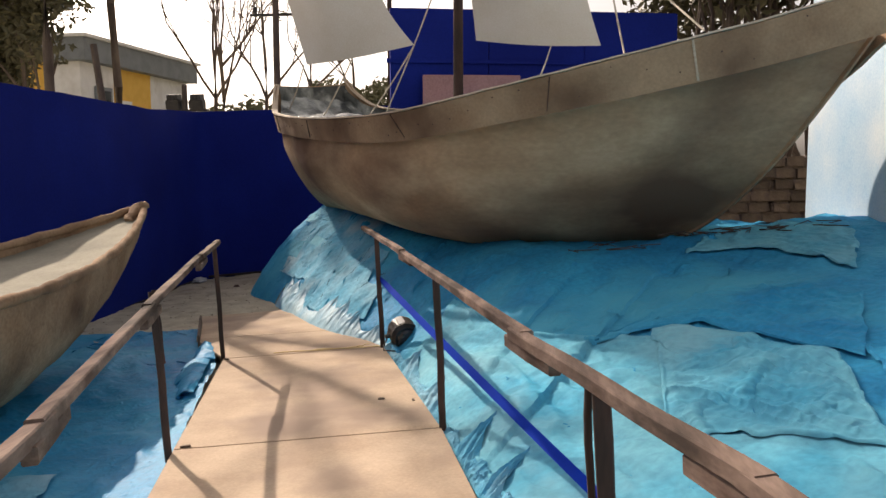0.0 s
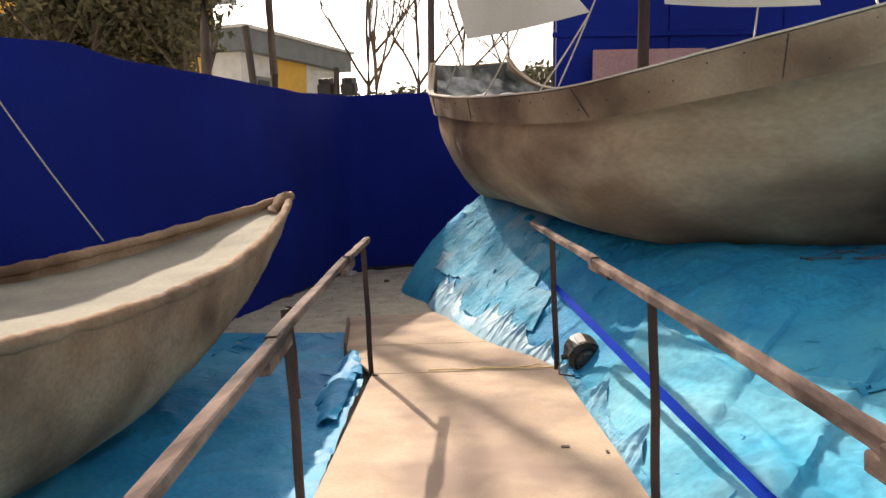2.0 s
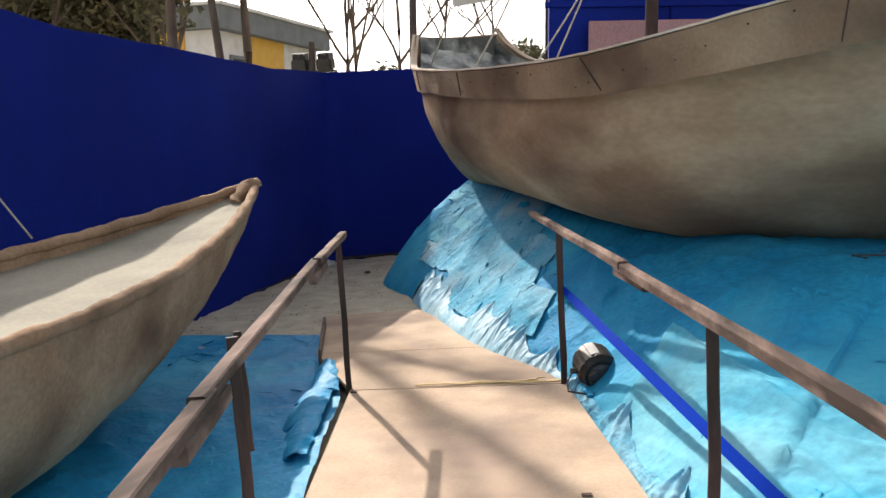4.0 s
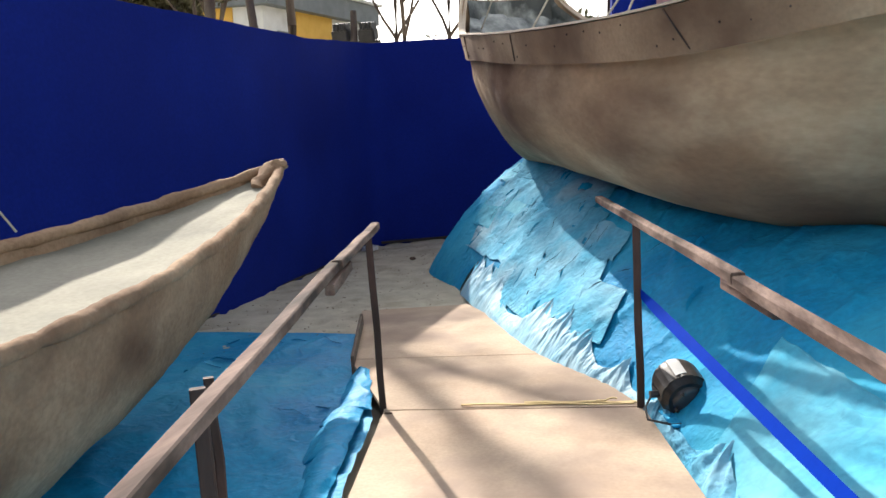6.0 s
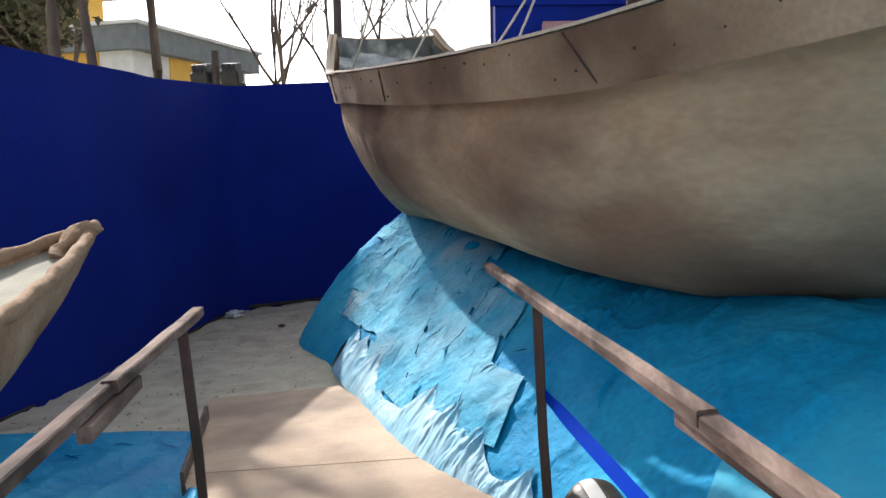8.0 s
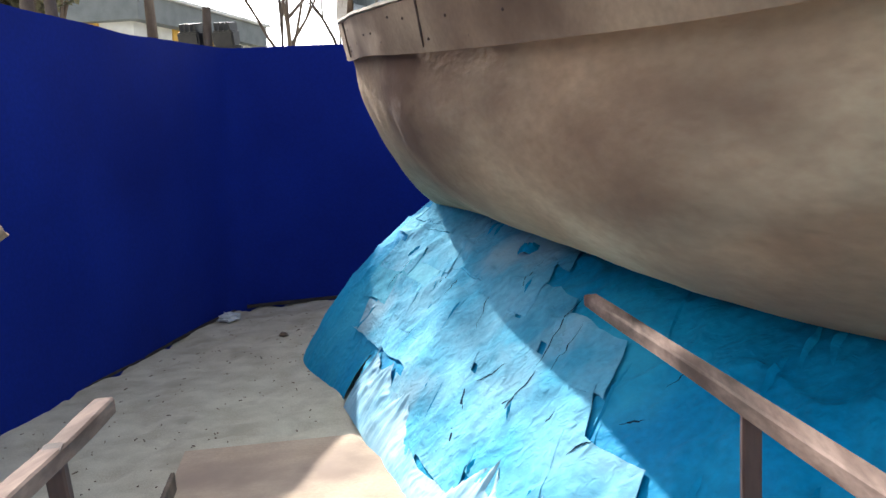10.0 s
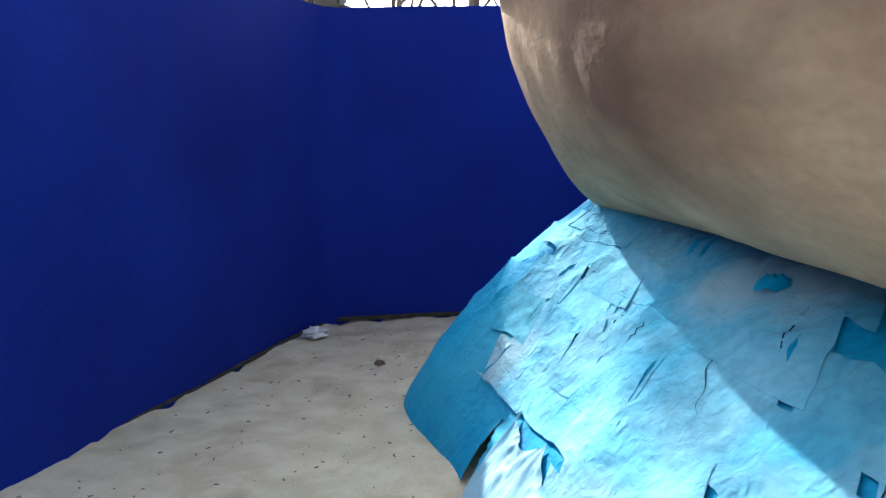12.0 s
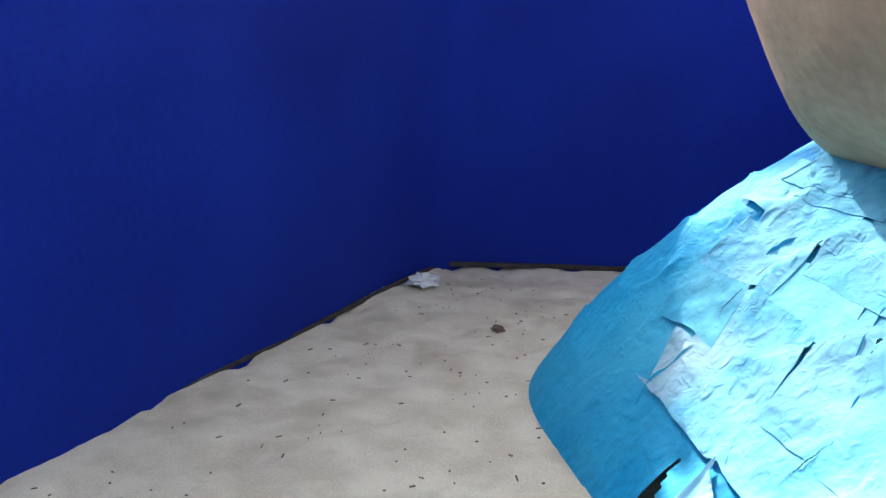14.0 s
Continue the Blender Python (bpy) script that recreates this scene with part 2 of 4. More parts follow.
def slab(poly, z_of, thick):
    bm = bmesh.new()
    top = [bm.verts.new((x, y, z_of(x, y))) for x, y in poly]
    low = [bm.verts.new((x, y, z_of(x, y) - thick)) for x, y in poly]
    bm.faces.new(top), bm.faces.new(low[::-1])
    n = len(poly)
    for i in range(n):
        bm.faces.new((low[i], low[(i + 1) % n], top[(i + 1) % n], top[i]))
    return bm


def lay(ob):
    """Sets a thing that was built level on the slope of the yard."""
    ob.matrix_basis = YARD @ ob.matrix_basis
    return ob


def thing(name, label, category, at=(0, 0, 0), group="", kind="", level=False):
    ob = new(name)
    ob.matrix_basis = Matrix.Translation(at) if level else YARD @ Matrix.Translation(at)
    return tagged(ob, label, category, group, kind)


def lerp_row(xs, rows, x):
    """Smooth interpolation in a table of rows."""
    rows = np.asarray(rows, float)
    xs = list(xs)
    x = min(max(x, xs[0]), xs[-1])
    i = min(max(int(np.searchsorted(xs, x)) - 1, 0), len(xs) - 2)
    h = xs[i + 1] - xs[i]
    t = (x - xs[i]) / h

    def slope(k):
        a, b = max(k - 1, 0), min(k + 1, len(xs) - 1)
        return (rows[b] - rows[a]) / (xs[b] - xs[a])
    m0, m1 = slope(i) * h, slope(i + 1) * h
    return (2 * t**3 - 3 * t**2 + 1) * rows[i] + (t**3 - 2 * t**2 + t) * m0 + (3 * t**2 - 2 * t**3) * rows[i + 1] + (t**3 - t**2) * m1


def fbm(x, y, z=0.0, octaves=4):
    return noise.fractal(Vector((x, y, z)), 1.0, 2.0, octaves)


GROUND = -0.09

# ---- ground ----
def ground_sheet():
    xs = [-900, -200, -60, -25, -12, -7, -5] + list(np.arange(-4.5, 0.01, 0.06)) + [0.6, 1.5, 3, 5, 9, 20, 60, 200, 900]
    ys = [-300, -60, -20, -8, -3, 0, 3, 5] + list(np.arange(5.5, 13.2, 0.06)) + [14, 16, 20, 30, 60, 200, 1500]
    bm = bmesh.new()

    def z(x, y):
        k = 1.0 if -4.5 <= x <= 0 and 5.5 <= y <= 13.2 else 0.0
        s = 0.018 * fbm(x * 1.1, y * 1.1, 3) + 0.010 * fbm(x * 5, y * 5, 8)
        dent = noise.noise((x * 4.3, y * 4.3, 21))
        s -= 0.034 * max(0, dent - 0.22) / 0.4
        dent = noise.noise((x * 7.5, y * 5.5, 47))
        s -= 0.026 * max(0, dent - 0.26) / 0.3 - 0.004 * fbm(x * 14, y * 14, 2)
        return GROUND + k * s + SLOPE * min(max(x, -25), 9)
    vs = [[bm.verts.new((x, y, z(x, y))) for y in ys] for x in xs]
    for i in range(len(xs) - 1):
        for j in range(len(ys) - 1):
            bm.faces.new((vs[i][j], vs[i + 1][j], vs[i + 1][j + 1], vs[i][j + 1]))
    ob = part("ground", bm, M_SAND, smooth=True)
    return tagged(ob, "pale trampled sand with small footprints and debris", "sand", kind="structure")


ground_sheet()

# ---- blue cloth enclosure ----
def cloth_wall(name, pts, label, top):
    """Cloth stretched over a frame along the plan line pts, top(s) high."""
    lens = [0.0]
    for a, b in zip(pts, pts[1:]):
        lens.append(lens[-1] + math.dist(a, b))

    def at(s):
        p = lerp_row(lens, pts, s)
        q = lerp_row(lens, pts, min(s + 0.05, lens[-1]))
        r = lerp_row(lens, pts, max(s - 0.05, 0))
        d = Vector((q[0] - r[0], q[1] - r[1], 0)).normalized()
        return Vector((p[0], p[1], 0)), Vector((d.y, -d.x, 0))
    L = lens[-1]

    def fn(u, v):
        p, nrm = at(u * L)
        z0 = GROUND - 0.04 + SLOPE * p.x
        z = z0 + (top(u * L, p) + SLOPE * p.x - z0) * v + (0.02 * fbm(u * L * 1.6, 3.1) if v < 0.02 else 0)
        bulge = 0.05 * fbm(u * L * 0.5, v * 1.2, 4) + 0.012 * fbm(u * L * 2.5, v * 1.5, 9)
        return p + nrm * bulge + Vector((0, 0, z))
    ob = part(name, grid(fn, int(L * 6), 18, 0.03), M_WALL, smooth=True)
    return tagged(ob, label, "wall", kind="structure")


def left_top(s, p):
    y = p.y
    return 2.43 + 0.05 * math.exp(-((y - 6.0) / 0.45) ** 2) + 0.10 * max(0, (y - 10.2) / 2.0) - 0.03 * max(0, y - 11.8) + 0.012 * fbm(y * 1.3, 2)


LEFT_WALL = [(-3.95, -4.0), (-4.0, 2.0), (-4.03, 7.6), (-4.14, 10.5), (-4.22, 12.20)]
WALL_LINE = [(-3.95, -4.0), (-4.0, 2.0), (-4.02, 7.4), (-4.13, 10.5), (-4.21, 11.75), (-4.14, 12.16), (-3.75, 12.34), (-2.84, 12.69), (-0.5, 13.6), (3.2, 14.9)]
cloth_wall("wall_left", WALL_LINE, "tall deep blue cloth wall stretched round a corner", lambda s, p: left_top(s, p) if p.x < -4.0 or p.y < 11 else 2.51 + 0.01 * fbm(p.x, 3))
bm = bmesh.new()
for a, b in zip(LEFT_WALL[2:], LEFT_WALL[3:]):
    beam(bm, (a[0] + 0.02, a[1], GROUND + 0.008), (b[0] + 0.02, b[1], GROUND + 0.008), 0.035, 0.022, wobble=0.01, cuts=6)
beam(bm, (-4.1, 12.13, GROUND + 0.018), (-2.84, 12.66, GROUND + 0.018), 0.04, 0.032, wobble=0.01, cuts=6)
beam(bm, (-2.84, 12.64, GROUND + 0.018), (-0.5, 13.55, GROUND + 0.018), 0.04, 0.032, wobble=0.01, cuts=6)
tagged(lay(part("trim", bm, M_TRIM)), "dark rough batten along the foot of the cloth wall", "batten", kind="structure")

# ---- walkway ----
def deck_z(x, y):
    return 0.012 - 0.028 * max(0, y - 6.2)


deck = thing("walkway", "tan painted plywood walkway with open seams and shadows of branches", "walkway")
SHEETS = [
    [(0.22, -0.6), (-0.40, 1.40), (0.98, 1.66), (1.62, -0.6)],
    [(-0.405, 1.415), (-0.95, 3.62), (0.42, 3.86), (0.975, 1.675)],
    [(-0.955, 3.635), (-1.47, 5.74), (-0.235, 5.93), (0.415, 3.875)],
    [(-1.475, 5.755), (-2.05, 6.62), (-0.78, 6.86), (-0.24, 5.945)],
    [(-2.055, 6.63), (-2.62, 8.10), (-1.80, 8.36), (-0.785, 6.87)],
]
for poly in SHEETS:
    part("plywood_sheet", slab(poly, deck_z, 0.02), M_PLY, deck)
for a, b, w in (((-0.28, 5.975, 0.018), (-1.10, 5.845, 0.018), 0.018), ((-0.26, 6.005, 0.016), (-0.80, 5.915, 0.016), 0.022), ((-0.5, 5.965, 0.02), (-0.36, 5.985, 0.03), 0.012)):
    part("splinter", beam(bmesh.new(), a, b, w, 0.006, 0.001, 0.012, 10, 3), M_SPLINTER, deck, "pale split plywood edge")
for x, y, a, l, w in ((0.0, 4.45, 12, 0.045, 0.028), (-0.90, 3.66, 14, 0.06, 0.022), (-1.43, 5.70, 20, 0.04, 0.02), (0.20, 4.40, -70, 0.03, 0.016)):
    bm = bmesh.new()
    box(bm, (l, w, 0.008), pose(x, y, deck_z(x, y) + 0.004, 0, 0, a), 0.003)
    for v in bm.verts:
        v.co += 0.008 * noise.noise_vector(v.co * 23)
    part("chip", bm, M_PLYEDGE, deck, "dark broken chip of plywood")
bm = bmesh.new()
beam(bm, (0.24, -0.6, -0.05), (-1.46, 5.72, -0.05), 0.04, 0.08)
beam(bm, (1.58, -0.6, -0.05), (-0.27, 5.90, -0.05), 0.04, 0.08)
beam(bm, (-1.48, 5.78, -0.06), (-2.58, 8.05, -0.085), 0.04, 0.06)
part("joist", bm, M_PLYEDGE, deck, "dark timber joist under the plywood")
bm = bmesh.new()
beam(bm, (-2.40, 7.60, -0.01), (-1.98, 6.50, -0.005), 0.02, 0.13, wobble=0.01, cuts=3)
tagged(lay(part("plank", bm, M_PLYEDGE)), "dark weathered plank standing on edge beside the walkway", "plank")


# ---- handrails ----
def railing(name, label, runs, posts, cleats):
    r = thing(name, label, "handrail", group="handrails of the walkway")
    for i, (a, b) in enumerate(runs):
        part("rail", beam(bmesh.new(), a, b, 0.042, 0.036, 0.004, 0.004, 16, i + 3), M_RAIL, r)
    for i, (a, b, w) in enumerate(posts):
        part("post", beam(bmesh.new(), a, b, w * 0.8, 0.034, 0.004, 0.010, 8, i + 11), M_POST, r)
    for i, (a, b) in enumerate(cleats):
        part("cleat", beam(bmesh.new(), a, b, 0.035, 0.04, 0.004, 0.004, 2, i + 21), M_RAIL, r, "short timber block under a rail joint")
    return r


railing("right_handrail", "reddish brown weathered timber handrail on dark posts",
        [((-0.525, 6.90, 0.905), (0.16, 4.60, 0.885)), ((0.14, 4.68, 0.878), (0.90, 2.02, 0.868)), ((0.86, 2.10, 0.866), (1.24, 0.86, 0.872)), ((1.215, 0.95, 0.872), (1.70, -1.0, 0.87))],
        [((-0.245, 5.94, -0.06), (-0.235, 5.92, 0.88), 0.042), ((0.43, 3.89, -0.08), (0.435, 3.86, 0.85), 0.045), ((1.07, 1.47, -0.08), (1.06, 1.47, 0.855), 0.05), ((1.03, 1.52, 0.30), (1.035, 1.52, 0.855), 0.022), ((1.66, -0.6, -0.08), (1.66, -0.6, 0.85), 0.045)],
        [((0.25, 4.36, 0.845), (0.13, 4.74, 0.845)), ((0.97, 1.78, 0.83), (0.845, 2.16, 0.83)), ((1.27, 0.78, 0.833), (1.175, 1.07, 0.833))])
railing("left_handrail", "brown weathered timber handrail on dark leaning posts",
        [((-1.50, 5.90, 0.915), (-1.25, 4.92, 0.890)), ((-1.28, 4.97, 0.885), (-0.68, 2.92, 0.865)), ((-0.70, 3.0, 0.86), (-0.155, 1.28, 0.865)), ((-0.175, 1.36, 0.86), (0.42, -1.0, 0.86))],
        [((-1.495, 5.79, -0.06), (-1.43, 5.64, 0.925), 0.042), ((-0.955, 3.58, -0.08), (-1.01, 3.66, 0.835), 0.045), ((-1.0, 3.70, 0.45), (-1.03, 3.74, 0.835), 0.03), ((-0.16, 1.14, -0.08), (-0.17, 1.12, 0.84), 0.045)],
        [((-1.18, 4.70, 0.84), (-1.30, 5.12, 0.85)), ((-0.60, 2.72, 0.828), (-0.73, 3.12, 0.828)), ((-0.12, 1.2, 0.83), (-0.235, 1.52, 0.83))])


# ---- the cloth sea under the ship ----
SEA_K = [0, 0.5, 1, 2, 3, 4, 5, 6, 7, 8, 9]
SEA = [  # foot x y z, crest x y z
    (-1.9, 11.9, GROUND, -1.2, 11.7, GROUND + 0.1),
    (-2.45, 11.10, GROUND, -1.52, 10.85, 0.84),
    (-2.77, 10.24, GROUND, -1.66, 10.26, 1.05),
    (-2.06, 9.02, GROUND, -1.02, 9.55, 0.98),
    (-1.02, 7.02, -0.05, -0.15, 8.0, 0.83),
    (-0.22, 5.92, -0.03, 0.58, 6.95, 0.75),
    (0.44, 3.86, -0.04, 1.50, 5.95, 0.70),
    (0.80, 2.60, -0.04, 3.1, 6.6, 0.76),
    (1.25, 0.90, -0.04, 3.9, 4.2, 0.62),
    (1.70, -1.0, -0.04, 4.4, 1.6, 0.60),
    (2.1, -4.0, -0.04, 5.0, -3.0, 0.6),
]


def sea(k, v):
    """A point of the cloth sea: k along the walkway, v from its foot (0) to its crest (1) and on under the ship (2)."""
    row = lerp_row(SEA_K, SEA, k)
    a, b = Vector(row[:3]), Vector(row[3:])
    if v <= 1:
        p = a.lerp(b, v)
        s = 0.35 if k < 3 else 0.55 if k < 5 else 0.8
        p.z = a.z + (b.z - a.z) * (v ** (0.82 if k < 5.5 else 0.92)) + 0.05 * math.sin(math.pi * v) * (1 if k < 5 else 0.5)
        edge = min(1, v * 6)
    else:
        d = Vector((0.68, 0.73, 0)) if k > 1.2 else Vector((0.8, -0.3, 0))
        p = b + d * (v - 1) * 3.0
        p.z = b.z - 0.05 * (v - 1)
        edge = 1
    n = 0.030 * fbm(p.x * 1.3, p.y * 1.3, 5) + 0.016 * fbm(p.x * 4 + p.y * 2, p.y * 4, 11)
    crease = abs(noise.noise((p.x * 3.2 + p.y * 1.4, p.y * 2.0 - p.x, 31)))
    n += 0.018 * max(0, 0.12 - crease) / 0.12
    p.z += n * edge
    return p


def sea_normal(k, v):
    du = sea(k + 0.01, v) - sea(k - 0.01, v)
    dv = sea(k, v + 0.01) - sea(k, v - 0.01)
    n = du.cross(dv).normalized()
    return n if n.z > 0 else -n


sea_ob = thing("cloth_sea", "blue painted cloth sheeting draped as a sea under the ship", "cloth sea")
sheet = grid(lambda u, v: sea(u * 9, v * 2), 900, 110)
sheet.faces.ensure_lookup_table()
slit = [f for n, f in enumerate(sheet.faces) if (n % 110) < 9 and abs((n // 110) / 900 * 9 - 1.99 + 0.004 * (n % 110)) < 0.032 * (1 - (n % 110) / 9)]
bmesh.ops.delete(sheet, geom=slit, context="FACES")
part("main_sheet", sheet, M_TARP, sea_ob, smooth=True)

# pasted squares of cloth on the end of the mound
rng = random.Random(4)


def patch(k0, k1, v0, v1, material, lift=0.008, n=7, name="patch", skew=0.0):
    if k0 < 1.55 - 0.6 * v0 or k0 + 1.05 * v0 > 3.3:      # pale tone kept to the sunlit face; the flanks are one smooth, bluer sheet
        return None
    if v0 < 0.2 and k0 < 2.08 and k1 > 1.88:
        v0 = 0.2
    def fn(a, b):
        k = k0 + (k1 - k0) * a + skew * (b - 0.5)
        v = v0 + (v1 - v0) * b
        e = max(abs(a - 0.5), abs(b - 0.5)) * 2
        curl = max(0, noise.noise((k * 6, v * 8, 2)) - 0.15) * max(0, (e - 0.7) / 0.3)
        return sea(k, v) + sea_normal(k, v) * (0.005 + lift + 0.012 * curl + 0.4 * lift * noise.noise((k * 14, v * 20, 7)))
    return part(name, grid(fn, n, n, 0.003), material, sea_ob, smooth=True)


k0 = 1.2
while k0 < 3.4:
    w = rng.uniform(0.17, 0.30)
    v0 = rng.uniform(0.02, 0.14)
    while v0 < 0.94:
        h = rng.uniform(0.13, 0.26)
        patch(k0 + rng.uniform(-0.03, 0.03), k0 + w + rng.uniform(0.03, 0.07), v0, min(v0 + h, 0.97), M_TARPL if k0 > 1.62 - 0.6 * v0 and rng.random() < 0.95 else M_TARPM, rng.uniform(0.006, 0.010), 16, skew=-0.08 + rng.uniform(-0.03, 0.03))
        v0 += h - rng.uniform(0.015, 0.035)
    k0 += w + 0.01


def tear(k, v, dk, dv, width, up):
    """A lifted edge where a pasted cloth has come away."""
    def fn(a, b):
        t = a - 0.5
        kk, vv = k + dk * t, v + dv * t
        n = sea_normal(kk, vv)
        along = (sea(kk + dk * 0.05, vv + dv * 0.05) - sea(kk - dk * 0.05, vv - dv * 0.05)).normalized()
        side = n.cross(along)
        taper = math.sin(math.pi * a) ** 0.6
        return sea(kk, vv) + n * (0.006 + up * b * taper * (0.7 + 0.6 * noise.noise((k * 7 + a * 4, v * 9, 3)))) + side * (width * b * taper + 0.01 * noise.noise((a * 5 + k, v * 3, 8)))
    return part("torn_edge", grid(fn, 14, 3), M_TARP, sea_ob, smooth=True)


for i in range(16):
    k, v = rng.uniform(1.35, 3.9), rng.uniform(0.12, 0.92)
    tear(k, v, rng.uniform(-0.05, 0.02), rng.uniform(0.05, 0.20), rng.uniform(0.010, 0.028), rng.uniform(0.010, 0.028))


def slit(k0, v0, k1, v1, width):
    """A thin dark strip laid over the pasted cloth, painted as the shade inside a cut."""
    def at(a):
        w = 0.012 * noise.noise((a * 6 + k0 * 9, v0 * 7, 4))
        k, v = k0 + (k1 - k0) * a + w, v0 + (v1 - v0) * a
        along = (sea(k1, v1) - sea(k0, v0)).normalized()
        n = sea_normal(k, v)
        taper = math.sin(math.pi * min(max(a, 0.001), 0.999)) ** 0.7 * (0.75 + 0.5 * noise.noise((a * 9, k0 * 5, v1)))
        return sea(k, v), n, n.cross(along), taper

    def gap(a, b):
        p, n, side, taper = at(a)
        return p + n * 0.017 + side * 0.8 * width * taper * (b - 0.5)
    return part("slit", grid(gap, 20, 2), M_SLITSHADE, sea_ob, "dark strip painted as shade inside a tear", smooth=True)


# Where the strips of painted shade lie on the mound: k, v ends and width.
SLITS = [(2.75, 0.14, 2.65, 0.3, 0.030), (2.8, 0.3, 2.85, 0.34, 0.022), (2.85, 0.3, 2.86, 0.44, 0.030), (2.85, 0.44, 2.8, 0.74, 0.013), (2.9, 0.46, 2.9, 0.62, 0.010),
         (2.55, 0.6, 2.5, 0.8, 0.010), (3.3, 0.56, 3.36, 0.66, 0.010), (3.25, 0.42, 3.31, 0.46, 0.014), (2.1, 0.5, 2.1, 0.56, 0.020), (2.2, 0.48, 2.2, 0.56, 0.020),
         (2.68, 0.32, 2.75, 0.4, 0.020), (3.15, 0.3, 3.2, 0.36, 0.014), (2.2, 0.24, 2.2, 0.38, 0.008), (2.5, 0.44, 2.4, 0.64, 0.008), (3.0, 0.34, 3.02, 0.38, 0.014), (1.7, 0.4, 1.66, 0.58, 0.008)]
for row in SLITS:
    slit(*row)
for i in range(8):
    k, v = rng.uniform(1.5, 3.7), rng.uniform(0.15, 0.9)
    tear(k, v, rng.uniform(-0.09, -0.04), rng.uniform(0.12, 0.30), rng.uniform(0.004, 0.010), rng.uniform(0.010, 0.020))
for i in range(26):
    k, v = rng.uniform(4.6, 7.6), rng.uniform(0.05, 0.85)
    tear(k, v, rng.uniform(0.03, 0.12), rng.uniform(-0.05, 0.06), rng.uniform(0.012, 0.03), rng.uniform(0.008, 0.022))
# large crumpled sheets on the open water


def crumpled(k0, k1, v0, v1, material, amp, n, seed, corners=None):
    """A loose sheet with long creases and a thick rolled hem; corners (k, v) run round it where it lies askew."""
    c = corners or ((k0, v0), (k1, v0), (k1, v1), (k0, v1))

    def fn(a, b):
        k, v = ((1 - a) * (1 - b) * c[0][i] + a * (1 - b) * c[1][i] + a * b * c[2][i] + (1 - a) * b * c[3][i] for i in (0, 1))
        if corners:
            k += 0.025 * noise.noise((a * 4, b * 4, seed))
            v += 0.012 * noise.noise((a * 5, b * 5, seed + 2))
        q = sea(k, v)
        w = noise.noise((q.x * 1.5 + seed, q.y * 1.5, 1))
        r = 1 - abs(noise.noise((q.x * 10 + q.y * 6 + 2 * w, q.y * 1.8 - q.x * 2.2, seed)))
        r2 = 1 - abs(noise.noise((q.x * 4 - q.y * 15, q.y * 2 + q.x * 3 + 3 * w, seed + 4)))
        e = min(a, 1 - a, b, 1 - b)
        hem = 0.012 * math.exp(-((e - 0.012) / 0.012) ** 2)
        return q + sea_normal(k, v) * ((0.016 if corners else 0.008) + amp * (max(0, r - 0.55) * 1.2 + max(0, r2 - 0.6) * 0.5) * min(1, e * 12) + hem)
    return part("crumpled_sheet", grid(fn, n, n), material, sea_ob, smooth=True)


def tuft(k, v, r):
    def fn(a, b):
        t = 2 * math.pi * a
        h = r * (0.35 + 0.9 * b) * (1 + 0.3 * noise.noise((a * 4, b, k)))
        return sea(k, v) + sea_normal(k, v) * (r * 0.9 * (1 - b) + 0.004) + Vector((h * math.cos(t), h * math.sin(t) * 0.6, 0.01 * math.sin(5 * t)))
    return part("tuft", grid(fn, 18, 5), M_TARP, sea_ob, smooth=True)


tuft(2.4, 0.82, 0.06)
tuft(5.6, 0.93, 0.05)
# Broad sheet in the lightened tone, painting the sunlit water by the walkway.
crumpled(4.35, 7.7, 0.02, 0.40, M_TARPM, 0.012, 150, 33)
crumpled(1.25, 1.62, 0.80, 0.96, M_TARPL, 0.020, 60, 21)
crumpled(1.95, 2.35, 0.60, 0.77, M_TARPL, 0.022, 50, 27)
crumpled(0, 0, 0, 0, M_TARP, 0.022, 80, 9, ((5.45, 0.37), (6.62, 0.53), (6.50, 0.70), (6.02, 0.60)))
crumpled(0, 0, 0, 0, M_TARPM, 0.040, 170, 3, ((6.25, 0.22), (6.80, 0.39), (6.56, 0.51), (5.82, 0.42)))
crumpled(0, 0, 0, 0, M_TARP, 0.03, 70, 15, ((6.85, 0.42), (7.6, 0.40), (7.3, 0.72), (6.60, 0.56)))
crumpled(0, 0, 0, 0, M_TARPM, 0.02, 60, 19, ((5.55, 0.82), (6.42, 0.80), (6.30, 0.99), (5.60, 0.985)))


PINS = [(2.06, 0.205), (2.24, 0.195), (2.44, 0.18), (2.95, 0.215), (3.16, 0.205), (3.38, 0.175), (3.75, 0.12), (4.08, 0.10)]


def swag_top(k, pins):
    """Height of a sheet's upper edge that sags between its pins."""
    for (a, p), (b, q) in zip(pins, pins[1:]):
        if k <= b:
            f = min(1, max(0, (k - a) / (b - a)))
            return p + (q - p) * f - 0.26 * (b - a) * (4 * f * (1 - f)) ** 0.8
    return pins[-1][1]


